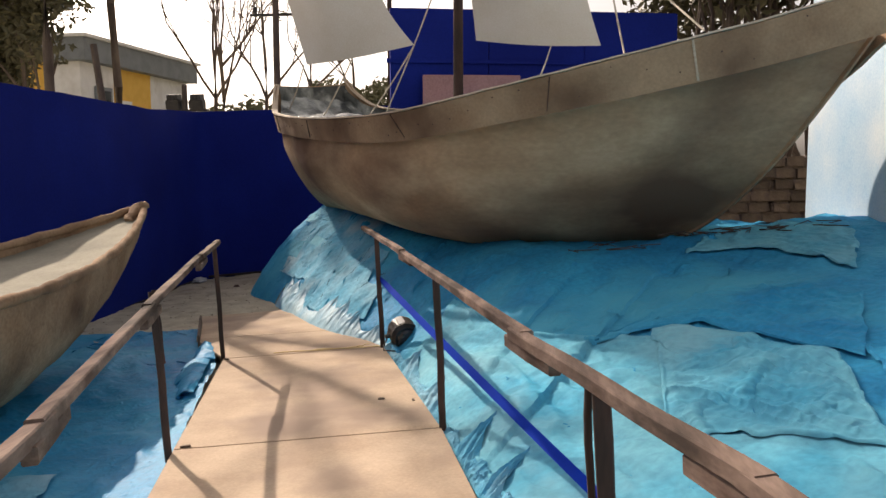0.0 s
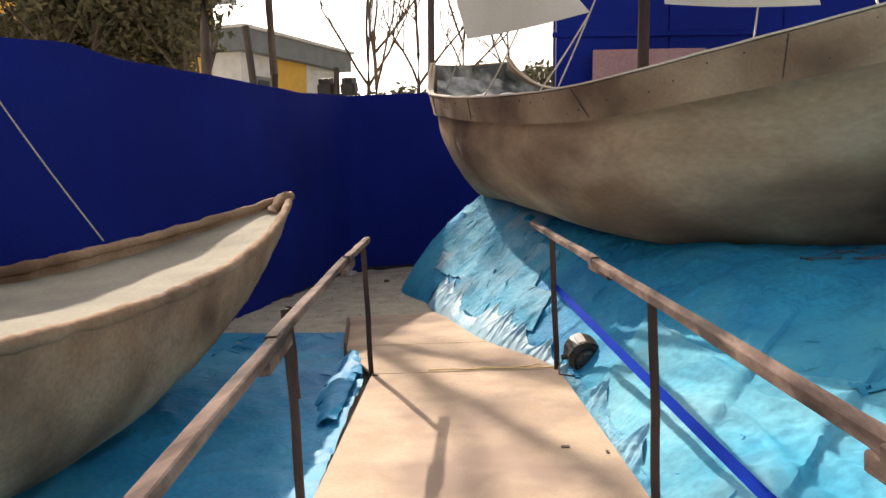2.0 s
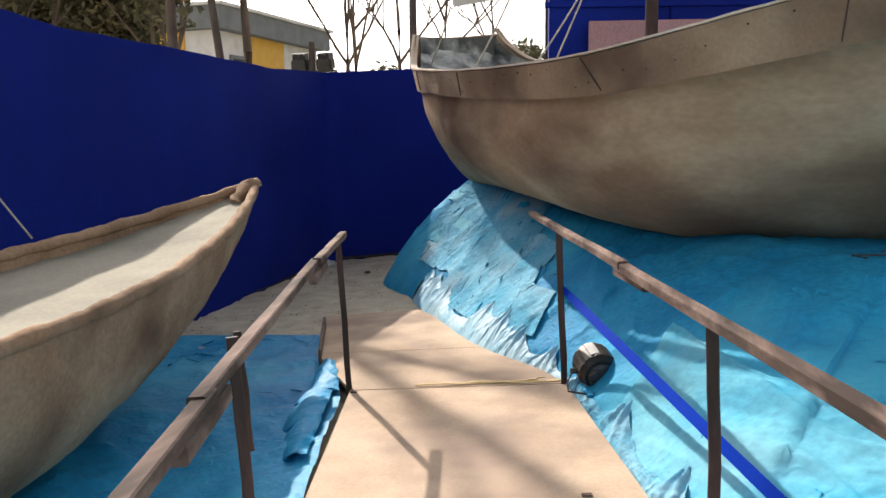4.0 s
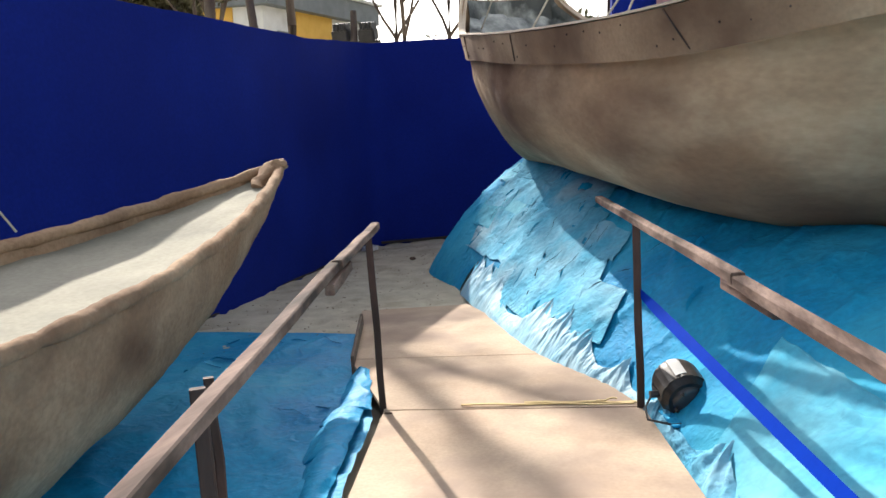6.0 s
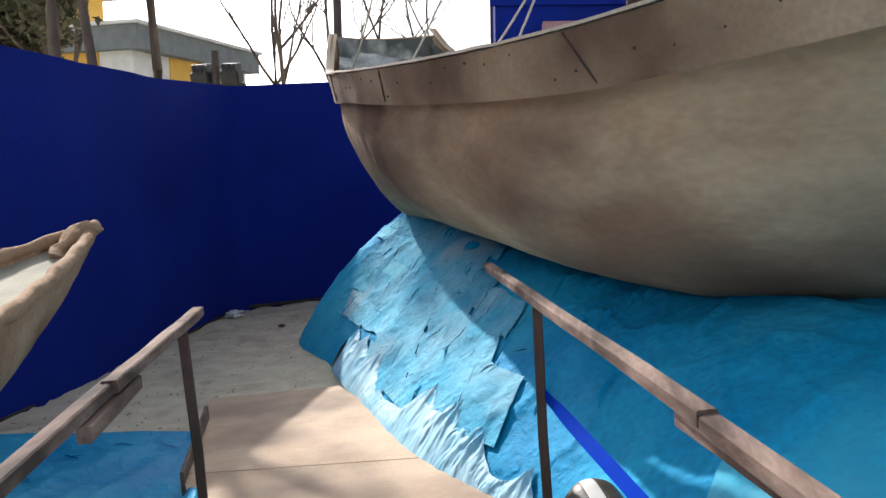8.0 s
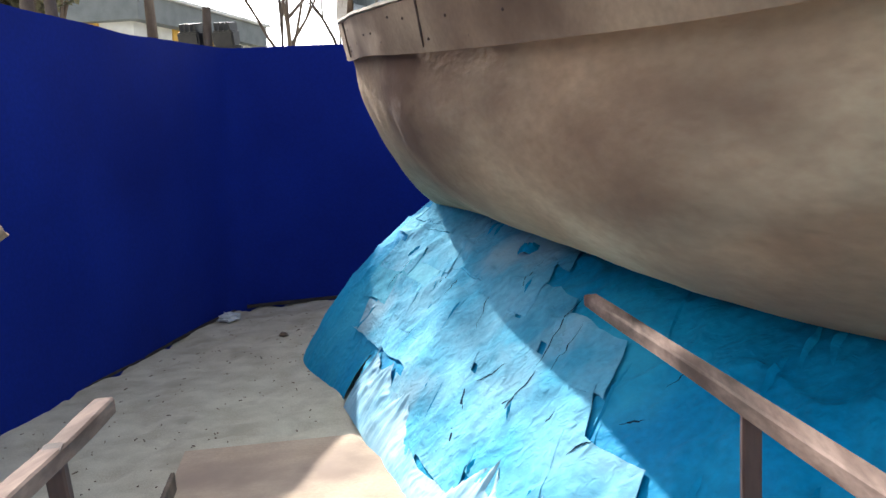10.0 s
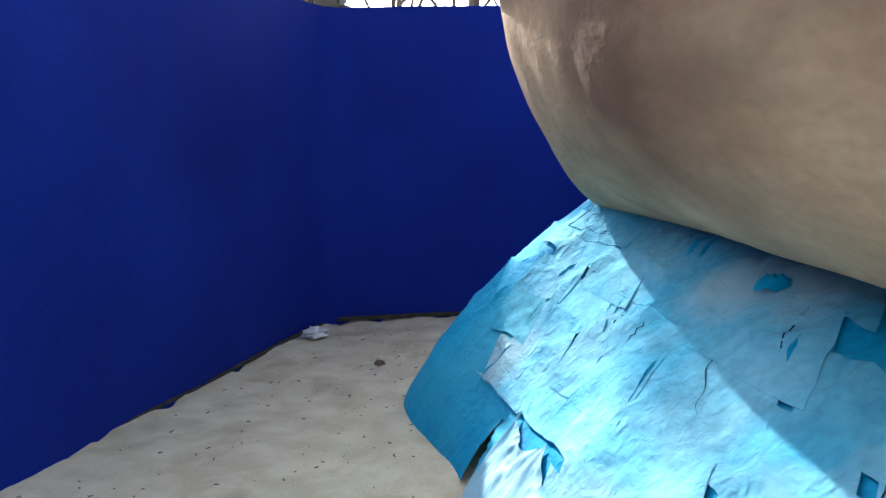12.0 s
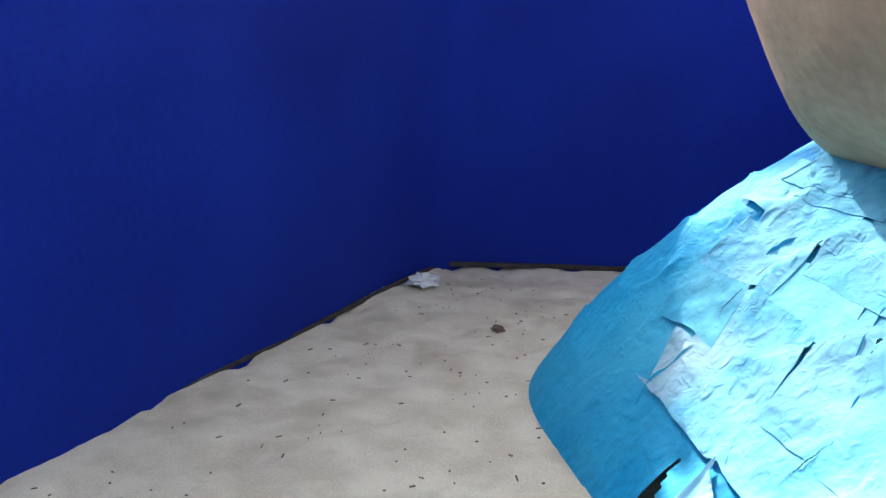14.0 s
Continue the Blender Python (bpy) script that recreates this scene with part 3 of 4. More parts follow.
def skirt(k0, k1, pins, amp, material, seed):
    """Thin sheet pinned along the foot of the mound, hanging in swags and gathered folds."""
    def fn(a, b):
        k = k0 + (k1 - k0) * a
        t = max(0.03, swag_top(k, pins)) + 0.008 * noise.noise((k * 15, seed, 2))
        v = max(t * (1 - b), 0.0)
        p = sea(k, v)
        n = sea_normal(k, max(v, 0.02))
        fold, total = 0.0, 1e-6
        for kp, vp in pins:
            dx, dy = (k - kp) * 1.15, (vp - v) * 1.3 + 0.015
            d = math.hypot(dx, dy)
            w = math.exp(-(d / 0.16) ** 2) + 0.02 * math.exp(-(d / 0.5) ** 2)
            phi = math.atan2(dx, dy)
            fold += w * (math.cos(phi * 13 + 1.2 * noise.noise((kp * 9, d * 5, seed))) * min(1, d / 0.07))
            total += w
        fold = max(-0.4, fold / total)
        fine = 1 - abs(noise.noise((k * 38 + 0.9 * noise.noise((k * 5, b * 2, seed)), b * 1.6, seed)))
        crisp = 1 - abs(noise.noise((k * 80, b * 3.0, seed + 5)))
        h = amp * (0.75 * fold + 0.9 * max(0, fine - 0.55) + 0.6 * max(0, crisp - 0.6)) + 0.006 * math.sin(math.pi * b)
        return p + n * (0.010 + max(-0.008, h) * (1 - 0.8 * b ** 4)) + Vector((-0.02 * b, -0.014 * b, 0))
    return part("hanging_sheet", grid(fn, 620, 30), material, sea_ob, smooth=True)


skirt(2.06, 4.08, PINS, 0.012, M_SKIRT, 3)
skirt(4.06, 6.2, [(4.06, 0.10), (4.4, 0.12), (4.75, 0.11), (5.3, 0.12), (5.7, 0.10), (6.2, 0.06)], 0.018, M_TARPL, 8)


# ---- left cloth water ----
def pool(u, v):
    y = -3.5 + 11.05 * u
    right = -0.805 - 0.262 * (y - 3.0) if y < 5.7 else -1.515 - 0.50 * (y - 5.7)
    left = -3.80
    x = left + (right - left) * v
    z = GROUND + 0.012 + 0.03 * fbm(x * 1.2, y * 1.2, 2) + 0.012 * fbm(x * 4, y * 4, 6)
    z += 0.03 * max(0, 0.16 - abs(noise.noise((x * 1.1 + y * 1.7, y * 0.6 - x * 1.5, 13)))) / 0.16
    z += 0.02 * max(0, 0.12 - abs(noise.noise((x * 2.6 - y * 1.2, y * 2.2 + x, 17)))) / 0.12
    z += 0.10 * math.exp(-((x + 2.7) / 0.5) ** 2) * min(1, max(0, (7.3 - y) / 1.5))
    z += 0.055 * max(0, (v - 0.82) / 0.18) ** 1.5 * (1 if y < 5.9 else max(0, 1 - (y - 5.9) * 1.5))
    if u > 0.985:
        z = GROUND + 0.006
    return Vector((x, y + 0.03 * noise.noise((x * 3, 1, 1)) * (u > 0.98), max(z, GROUND + 0.006)))


pool_ob = thing("cloth_water", "blue cloth sheet spread as water beside the walkway", "cloth water")
part("main_sheet", grid(pool, 200, 60), M_TARPD, pool_ob, smooth=True)


def side_cloth(u, v):
    y = 4.75 + 1.65 * u
    x = -0.97 - 0.27 * (y - 3.62) if y < 5.75 else -1.5 - 0.45 * (y - 5.75)
    fold = 0.030 * (1 - abs(math.sin(u * 13 + 4 * noise.noise((u * 4, v * 1.2, 3))))) ** 2 * (0.3 + v) + 0.006 * noise.noise((u * 16 + v * 5, v * 4, 5))
    out = 0.01 - 0.26 * v * (0.55 + 0.45 * math.sin(math.pi * min(1, max(0, u)))) + fold
    z = 0.01 - 0.085 * v + 0.05 * math.sin(math.pi * v) + abs(fold) * 0.7
    return Vector((x + out - 0.05, y + fold, z))


part("hanging_sheet", grid(side_cloth, 260, 24), M_TARPD, pool_ob, smooth=True)


def pool_tear(u, v, du, dv, width, up):
    def fn(a, b):
        t = a - 0.5
        taper = math.sin(math.pi * a) ** 0.6
        p = pool(u + du * t, v + dv * t)
        return p + Vector((width * b * taper * 0.3, -width * b * taper, 0.006 + up * b * taper))
    return part("torn_edge", grid(fn, 12, 3), M_TARPD, pool_ob, smooth=True)


for i in range(16):
    pool_tear(0.97 - 0.17 * rng.random() ** 2, rng.uniform(0.35, 0.9), rng.uniform(-0.012, 0.006), rng.uniform(0.02, 0.12), rng.uniform(0.008, 0.022), rng.uniform(0.006, 0.018))


def pool_sheet(u, v):
    p = pool(0.50 + 0.13 * u, 0.30 + 0.5 * v)
    return p + Vector((0, 0, 0.015 + 0.02 * abs(noise.noise((u * 9, v * 5, 4)))))


part("crumpled_sheet", grid(pool_sheet, 40, 30, 0.003), M_TARPL, pool_ob, smooth=True)


# ---- the large ship ----
AX = Vector((0.732, -0.681, 0))
PORT = Vector((-0.681, -0.732, 0))
SHIP_O = Vector((-1.71, 10.19, 0))
S_TAB = [-0.02, 0.06, 0.28, 0.7, 1.35, 2.0, 3.0, 4.0, 5.0, 6.0, 6.5, 6.8, 7.0]
#        half beam, gunwale z, strake foot z
B_TAB = [(0.47, 2.56, 2.08), (0.55, 2.40, 2.05), (0.70, 2.21, 1.99), (0.92, 2.13, 1.93), (1.22, 2.05, 1.87), (1.46, 1.97, 1.79), (1.69, 1.88, 1.69),
         (1.80, 1.84, 1.63), (1.65, 1.92, 1.69), (1.12, 2.085, 1.825), (0.60, 2.22, 1.95), (0.24, 2.33, 2.05), (0.03, 2.40, 2.11)]


def ship_point(s, off, z):
    return SHIP_O + AX * s + PORT * off + Vector((0, 0, z))


def hull_fn(side):
    def fn(u, w):
        # w: 0 keel, 1 strake foot; u: 0 stern, 1 stem
        s0 = 0.21 - 0.28 * w ** 0.85
        s1 = 4.88 + 2.04 * w ** 0.82
        uu = 0.5 - 0.5 * math.cos(math.pi * u)
        uu = 0.35 * u + 0.65 * uu
        s_top = 0.0 + 7.0 * uu
        s = s0 + (s1 - s0) * uu
        b, zg, zs = lerp_row(S_TAB, B_TAB, s_top)
        b = max(b - 0.06, 0.0)
        zk = 1.0 - 0.38 * min(1, max(0, s) / 3.8) ** 1.2
        th = w * math.pi / 2
        off = b * math.sin(th) ** (1.05 - 0.52 * min(1, max(0, s) / 3.4))
        z = zk + (zs + 0.05 - zk) * (1 - math.cos(th)) ** 0.85
        p = ship_point(s, 0, z)
        d = 0.02 * fbm(s * 1.4, z * 1.6, 4 + side) + 0.008 * fbm(s * 5, z * 4, 9)
        return p + PORT * side * (off + d * min(1, off * 3))
    return fn


ship = thing("model_ship", "large weathered tan wooden-look sailing ship on the cloth sea", "ship")
for side in (1, -1):
    part("hull", grid(hull_fn(side), 120, 26, 0.02), M_HULL, ship, "tan canvas hull with dark smudges", smooth=True)


def transom(u, v):
    a, b = hull_fn(1)(0, v), hull_fn(-1)(0, v)
    return a.lerp(b, u) - AX * 0.10 * math.sin(math.pi * u) * v


part("transom", grid(transom, 20, 20, 0.02), M_HULL, ship, "rounded tan canvas stern", smooth=True)


def stern_board(u, v):
    b, zg, zs = lerp_row(S_TAB, B_TAB, -0.02)
    o = (1 - 2 * u) * (b + 0.03 + 0.05 * v)
    return ship_point(-0.02 - 0.17 * math.sin(math.pi * u), o, zs - 0.01 + (zg + 0.05 * u - zs) * v)


part("stern_board", grid(stern_board, 20, 4, 0.03), M_STRAKE, ship, "curved brown board round the stern", smooth=True)


part("stern_lining", grid(lambda u, v: stern_board(0.04 + 0.92 * u, v * 0.97) + AX * (0.045 + 0.03 * abs(noise.noise((u * 6, v * 5, 8)))), 24, 8, 0.004), M_PLASTIC, ship, "grey plastic hung inside the stern", smooth=True)


def lift(s, side):
    """The far side's gunwale stands a little higher at the stern."""
    return 0.09 * max(0, 1 - max(s, 0) / 1.6) if side < 0 else 0.0


def strake_fn(side):
    def fn(u, v):
        uu = 0.35 * u + 0.65 * (0.5 - 0.5 * math.cos(math.pi * u))
        s = -0.02 + 7.02 * uu
        b, zg, zs = lerp_row(S_TAB, B_TAB, s)
        p = ship_point(s, 0, zs - 0.01 + (zg + lift(s, side) - zs + 0.01) * v)
        return p + PORT * side * (max(b, 0.01) + 0.03 + 0.05 * v + 0.008 * fbm(s * 2, v, 3))
    return fn


def rim_fn(side):
    def fn(u, v):
        uu = 0.35 * u + 0.65 * (0.5 - 0.5 * math.cos(math.pi * u))
        s = -0.02 + 7.02 * uu
        b, zg, zs = lerp_row(S_TAB, B_TAB, s)
        return ship_point(s, 0, zg + lift(s, side) + 0.006 + 0.004 * noise.noise((s * 6, v, 1))) + PORT * side * (max(b, 0.012) + 0.09 - 0.075 * v)
    return fn


for side in (1, -1):
    part("strake", grid(strake_fn(side), 120, 5, 0.03), M_STRAKE, ship, "brown strake board with nail marks", smooth=True)
    part("rim", grid(rim_fn(side), 120, 2, 0.012), M_RIM, ship, "pale cut edge of the strake")


def far_lining(u, v):
    s = 0.02 + 4.2 * u
    b, zg, zs = lerp_row(S_TAB, B_TAB, s)
    o = max(b - 0.035 - 0.05 * abs(noise.noise((s * 7, v * 4, 3))), 0.01)
    return ship_point(s, -o, zs + (zg + lift(s, -1) - zs) * v)


part("side_lining", grid(far_lining, 90, 10, 0.004), M_PLASTIC, ship, "grey plastic hung inside the far board", smooth=True)


def deck_cover(u, v):
    s = 0.06 + 6.6 * u
    b, zg, zs = lerp_row(S_TAB, B_TAB, s)
    o = (2 * v - 1) * max(b - 0.03, 0.01)
    z = zg - 0.05 + 0.08 * abs(fbm(s * 2.2, o * 2.2, 6)) + 0.03 * abs(noise.noise((s * 9, o * 7, 2)))
    return ship_point(s, o, z)


part("deck_cover", grid(deck_cover, 150, 50), M_PLASTIC, ship, "crumpled grey and white plastic sheeting", smooth=True)


def on_strake(s, v, out=0.0):
    b, zg, zs = lerp_row(S_TAB, B_TAB, s)
    return ship_point(s, b + 0.03 + 0.05 * v + out, zs + (zg - zs) * v)


for s_at, lean in ((0.75, 0.10), (2.3, 0.05), (4.07, -0.12), (5.3, 0.06)):
    pts = [on_strake(s_at + lean * t, t, 0.004) for t in (0.05, 0.35, 0.65, 0.97)]
    part("board_joint", tube(bmesh.new(), pts, [0.003, 0.005, 0.004, 0.005], 5), M_POST, ship, "dark open joint in the strake", smooth=True)
part("lashing", tube(bmesh.new(), [on_strake(6.15, t, 0.006) for t in (0.0, 0.3, 0.6, 1.0)], 0.009, 6), M_ROPE, ship, "pale lashing over the strake", smooth=True)
nail_bm = bmesh.new()
bmesh.ops.create_uvsphere(nail_bm, u_segments=8, v_segments=5, radius=0.0055)
nail = part("nail", nail_bm, M_POST, ship, smooth=True)
nail.location = on_strake(0.9, 0.3, 0.002)
rg_nail = random.Random(3)
for i in range(34):
    ob = new("nail", nail.data)
    ob.parent = ship
    ob.location = on_strake(0.5 + i * 0.185 + rg_nail.uniform(-0.05, 0.05), rg_nail.uniform(0.15, 0.85), 0.002)
mast_foot = Vector((0.267, 8.36, 1.70))
for foot, r, h in ((mast_foot, 0.055, 6.5),):
    bm = bmesh.new()
    tube(bm, [YARD.inverted() @ (YARD @ foot + Vector((0, 0, h * t / 6))) for t in range(7)], [r * (1 - 0.05 * t) for t in range(7)], 10)
    part("mast", bm, M_POST, ship, "dark timber mast", smooth=True)


def sail(bl, br, tl, tr, cut_l, cut_r, belly):
    bl, br, tl, tr = map(Vector, (bl, br, tl, tr))

    def fn(u, v):
        a, b = bl.lerp(tl, v), br.lerp(tr, v)
        c = math.sin(math.pi * min(1, v * 1.0))
        a = a + (br - bl) * cut_l * c
        b = b - (br - bl) * cut_r * c
        p = a.lerp(b, u)
        return p + Vector((-0.1, -1, 0)).normalized() * belly * math.sin(math.pi * u) * math.sin(math.pi * (0.15 + 0.7 * v)) + Vector((0, 0, -0.04 * math.sin(math.pi * u) * (1 - v)))
    return fn


part("sail", grid(sail((-1.46, 9.0, 2.67), (-0.195, 8.79, 2.77), (-1.85, 9.05, 4.3), (-0.35, 8.8, 4.3), 0.0, 0.24, 0.25), 24, 24, 0.006), M_SAIL, ship, "off-white sail", smooth=True)
part("sail", grid(sail((0.50, 8.62, 2.74), (1.82, 8.69, 2.60), (0.3, 8.62, 4.4), (1.72, 8.69, 4.4), 0.03, 0.10, 0.25), 24, 24, 0.006), M_SAIL, ship, "off-white sail", smooth=True)


def rope(name, a, b, r, parent=None, sag=0.03):
    a, b = Vector(a), Vector(b)
    pts = [a.lerp(b, t / 10) - Vector((0, 0, sag * math.sin(math.pi * t / 10))) for t in range(11)]
    return part(name, tube(bmesh.new(), pts, r, 6), M_ROPE, parent, smooth=True)


for a, b in (((0.05, 8.8, 3.3), (-0.55, 8.5, 1.95)), ((-0.19, 8.79, 2.77), (-0.75, 8.4, 1.92)), ((-0.9, 8.9, 2.72), (-1.4, 9.1, 2.0)),
             ((1.3, 8.65, 2.65), (1.05, 6.6, 2.0)), ((1.9, 8.7, 3.6), (1.75, 6.2, 2.15)), ((1.95, 8.7, 3.7), (2.25, 5.75, 2.25)), ((-1.5, 9.0, 2.67), (-1.9, 9.7, 2.25))):
    rope("rope", a, b, 0.008, ship)


# ---- the canoe ----
def canoe_axis(t):
    """t 0 at the far tip, 1 at the near tip: centre, half beam, rim z, keel z."""
    y = 7.20 - 7.0 * t
    x = -2.80 + 0.03 * (7.20 - y)
    s = math.sin(math.pi * t) if t < 0.5 else math.sin(math.pi * t)
    beam_ = 0.045 + 0.66 * max(0, s) ** 0.85
    rim = 0.83 + 0.34 * abs(1 - 2 * t) ** 2.2
    keel = -0.08 + 1.16 * abs(1 - 2 * t) ** 2.0
    return x, y, beam_, rim, keel


def canoe_fn(side, inner=0.0):
    def fn(u, w):
        x, y, b, rim, keel = canoe_axis(u)
        th = w * math.pi / 2
        off = (b - inner) * math.sin(th) ** 0.75
        z = keel + (rim - keel) * (1 - math.cos(th)) ** 0.9
        lump = 0.016 * fbm(y * 3, z * 4 + side, 3) + 0.008 * noise.noise((y * 9, z * 9, side))
        return Vector((x + side * (off + lump), y, z + 0.4 * lump * (w > 0.9)))
    return fn


canoe = thing("canoe", "brown papier mache canoe with pale cloth lining", "canoe")
canoe.matrix_basis = YARD @ pose(0.2, 1.8, 1.39) @ Matrix.Scale(0.935, 4) @ pose(-0.2, -1.8, -1.39) @ pose(-2.75, 4, 0.8, 0, 5, 0) @ Matrix.Translation((2.75, -4, -0.8))      # heeled over towards the walkway
for side in (1, -1):
    part("hull", grid(canoe_fn(side), 110, 16, 0.02), M_CANOE, canoe, smooth=True)


def canoe_rim(side):
    pts, rad = [], []
    for i in range(180):
        x, y, b, rim, keel = canoe_axis(i / 179)
        pts.append((x + side * (b - 0.012 + 0.012 * noise.noise((y * 4, side, 2))), y, rim + 0.008 * noise.noise((y * 5, side, 6))))
        rad.append(0.036 + 0.014 * noise.noise((y * 6, side, 9)) + 0.008 * noise.noise((y * 17, side, 4)))
    return tube(bmesh.new(), pts, rad, 10)


for side in (1, -1):
    part("rim", canoe_rim(side), M_CANOE, canoe, "lumpy rounded rim", smooth=True)


def canoe_lining(u, v):
    t = 0.012 + 0.976 * u
    x, y, b, rim, keel = canoe_axis(t)
    o = (2 * v - 1) * max(b - 0.015, 0.01)
    e = 1 - abs(2 * v - 1) ** 4
    return Vector((x + o, y, rim - 0.03 - 0.035 * e * min(1, b * 2) - 0.05 * max(0, 1 - 2 * v) * min(1, b * 2) + 0.018 * fbm(x * 2 + o * 3, y * 1.5, 8)))


part("lining", grid(canoe_lining, 110, 26), M_CANOEIN, canoe, "pale grey-green cloth stretched inside", smooth=True)
bm = bmesh.new()
x, y, b, rim, keel = canoe_axis(0.0)
tube(bm, [(x + 0.03, y - 0.30, rim - 0.10), (x + 0.01, y - 0.14, rim - 0.035), (x + 0.01, y - 0.02, rim + 0.005), (x + 0.01, y + 0.06, rim + 0.022), (x + 0.02, y + 0.10, rim - 0.005)], [0.04, 0.058, 0.066, 0.06, 0.03], 14)
bmesh.ops.subdivide_edges(bm, edges=bm.edges[:], cuts=2, use_grid_fill=True)
for v in bm.verts:
    v.co += 0.030 * noise.noise_vector(v.co * 11) + 0.010 * noise.noise_vector(v.co * 30)
part("prow", bm, M_CANOE, canoe, "lumpy rounded prow end", smooth=True)
tagged(lay(rope("rope", (-3.14, 5.29, 1.02), (-3.81, 4.96, 2.34), 0.006)), "pale rope slanting up from the canoe before the wall", "rope")


# ---- stage lamp lying at the handrail post ----
def stage_lamp(at, m=Matrix()):
    r = thing("stage_lamp", "dark round stage lamp on a yoke lying on blue cloth", "lamp", at)
    face = pose(0, 0, 0.13, 108, 0, 24)

    def body(u, v):
        a = 2 * math.pi * u
        z = -0.13 + 0.22 * v
        rad = 0.118 * (1 - max(0, (0.55 - v) / 0.55) ** 2.4) ** 0.5 + 0.002
        rib = 0.004 * (1 if (u * 10) % 1 > 0.12 else -0.6)
        return face @ Vector(((rad + rib) * math.cos(a), (rad + rib) * math.sin(a), z))
    part("body", grid(body, 60, 14, 0.006), M_BROWN, r, "ribbed brown shell", smooth=True)
    bm = bmesh.new()
    bmesh.ops.create_cone(bm, segments=32, radius1=0.118, radius2=0.098, depth=0.04, cap_ends=True, matrix=face @ pose(0, 0, 0.105))
    part("bezel", bm, M_BLACK, r, "black front ring")
    bm = bmesh.new()
    bmesh.ops.create_uvsphere(bm, u_segments=24, v_segments=12, radius=0.08, matrix=face @ pose(0, 0, 0.12) @ Matrix.Diagonal((1, 1, 0.45, 1)))
    part("lens", bm, M_DARKGLASS, r, "dark glass lens", smooth=True)
    for a, s in ((0.6, 0.014), (2.2, 0.010), (3.6, 0.012), (5.0, 0.010)):
        bm = bmesh.new()
        bmesh.ops.create_cone(bm, segments=12, radius1=s, radius2=s * 0.7, depth=0.02, cap_ends=True, matrix=face @ pose(0.07 * math.cos(a), 0.07 * math.sin(a), 0.155))
        part("knob", bm, M_WHITE if s > 0.013 else M_BLACK, r)

    def strip(u, v):
        a = 1.55 + 0.45 * u
        z = -0.09 + 0.16 * v
        rad = 0.126 * (1 - max(0, (0.55 - (z + 0.13) / 0.22) / 0.55) ** 2.4) ** 0.5
        return face @ Vector((rad * math.cos(a), rad * math.sin(a), z))
    part("white_strip", grid(strip, 5, 8, 0.002), M_WHITE, r, "white tape over the shell", smooth=True)
    bm = bmesh.new()
    tube(bm, [face @ Vector((0.135 * math.cos(a), 0, 0.05 - 0.16 * math.sin(a))) for a in np.linspace(0, math.pi, 13)], 0.010, 6)
    part("yoke", bm, M_BLACK, r, "black bent yoke", smooth=True)
    for sx in (-1, 1):
        bm = bmesh.new()
        tube(bm, [face @ Vector((sx * 0.11, 0, 0.05)), face @ Vector((sx * 0.165, 0, 0.05))], 0.018, 10)
        part("clamp", bm, M_BLACK, r)
    bm = bmesh.new()
    box(bm, (0.26, 0.20, 0.012), pose(0.06, -0.12, 0.012, 4, 2, 24), 0.003)
    part("base_board", bm, M_TARPD, r, "blue painted base board")
    bm = bmesh.new()
    tube(bm, [(-0.12, 0.0, 0.10), (-0.16, -0.06, 0.03), (-0.14, -0.18, 0.01), (-0.02, -0.24, 0.012), (0.1, -0.2, 0.015)], 0.006, 6)
    part("cable", bm, M_BLACK, r, smooth=True)
    return r


stage_lamp((-0.07, 5.86, 0.03)).scale = (0.9, 0.9, 0.9)


# blue ribbon from the post down to the cloth
def ribbon(u, v):
    a, b = Vector((-0.225, 5.91, 0.56)), Vector((1.36, 2.1, 0.06))
    p = a.lerp(b, u) - Vector((0, 0, 0.015 * math.sin(math.pi * u)))
    tw = 0.75 + 0.25 * math.sin(u * 4) + 0.8 * math.exp(-(u / 0.04) ** 2)
    return p + (Vector((0.9, 0.38, 0)) * math.cos(tw) + Vector((0, 0, 1)) * math.sin(tw)) * (v - 0.5) * 0.046


tagged(lay(part("ribbon", grid(ribbon, 60, 2), M_TAPE, smooth=True)), "bright blue barrier ribbon tied to a handrail post", "ribbon")

# ---- behind the ship ----
def panel(name, a, b, z0, z1, thick, material, label, category, kind=""):
    a, b = Vector((a[0] - SLOPE * 2.4, a[1], 0)), Vector((b[0] - SLOPE * 2.4, b[1], 0))
    d = (b - a).normalized()
    n = Vector((-d.y, d.x, 0))
    bm = bmesh.new()
    m = Matrix((( d.x, n.x, 0, 0), (d.y, n.y, 0, 0), (0, 0, 1, 0), (0, 0, 0, 1)))
    m.translation = (a + b) / 2 + Vector((0, 0, (z0 + z1) / 2))
    box(bm, ((b - a).length, thick, z1 - z0), m, 0.01)
    return tagged(part(name, bm, material), label, category, kind=kind)


screen = thing("blue_screen", "tall deep blue painted screen behind the ship", "screen", level=True)
for i in range(3):
    x0, x1 = -0.91 + i * 1.385, -0.91 + (i + 1) * 1.385 - 0.008
    panel("board", (x0, 11.47 + 0.224 * (x0 + 0.91)), (x1, 11.47 + 0.224 * (x1 + 0.91)), GROUND - 0.1, 3.66, 0.22, M_WALL, "", "").parent = screen
part("batten", beam(bmesh.new(), (-1.07, 11.33, 2.92), (3.08, 12.26, 2.92), 0.04, 0.06), M_WALL, screen, "blue batten across the boards")
part("corner_post", beam(bmesh.new(), (-1.07, 11.62, GROUND - 0.08), (-1.07, 11.62, 4.06), 0.06, 0.06), M_POST, screen, "dark post at the edge")
panel("pink_panel", (-0.42, 11.30), (0.95, 11.55), GROUND - 0.08, 2.71, 0.05, M_PINK, "faded pink panel leaning before the blue screen", "panel")
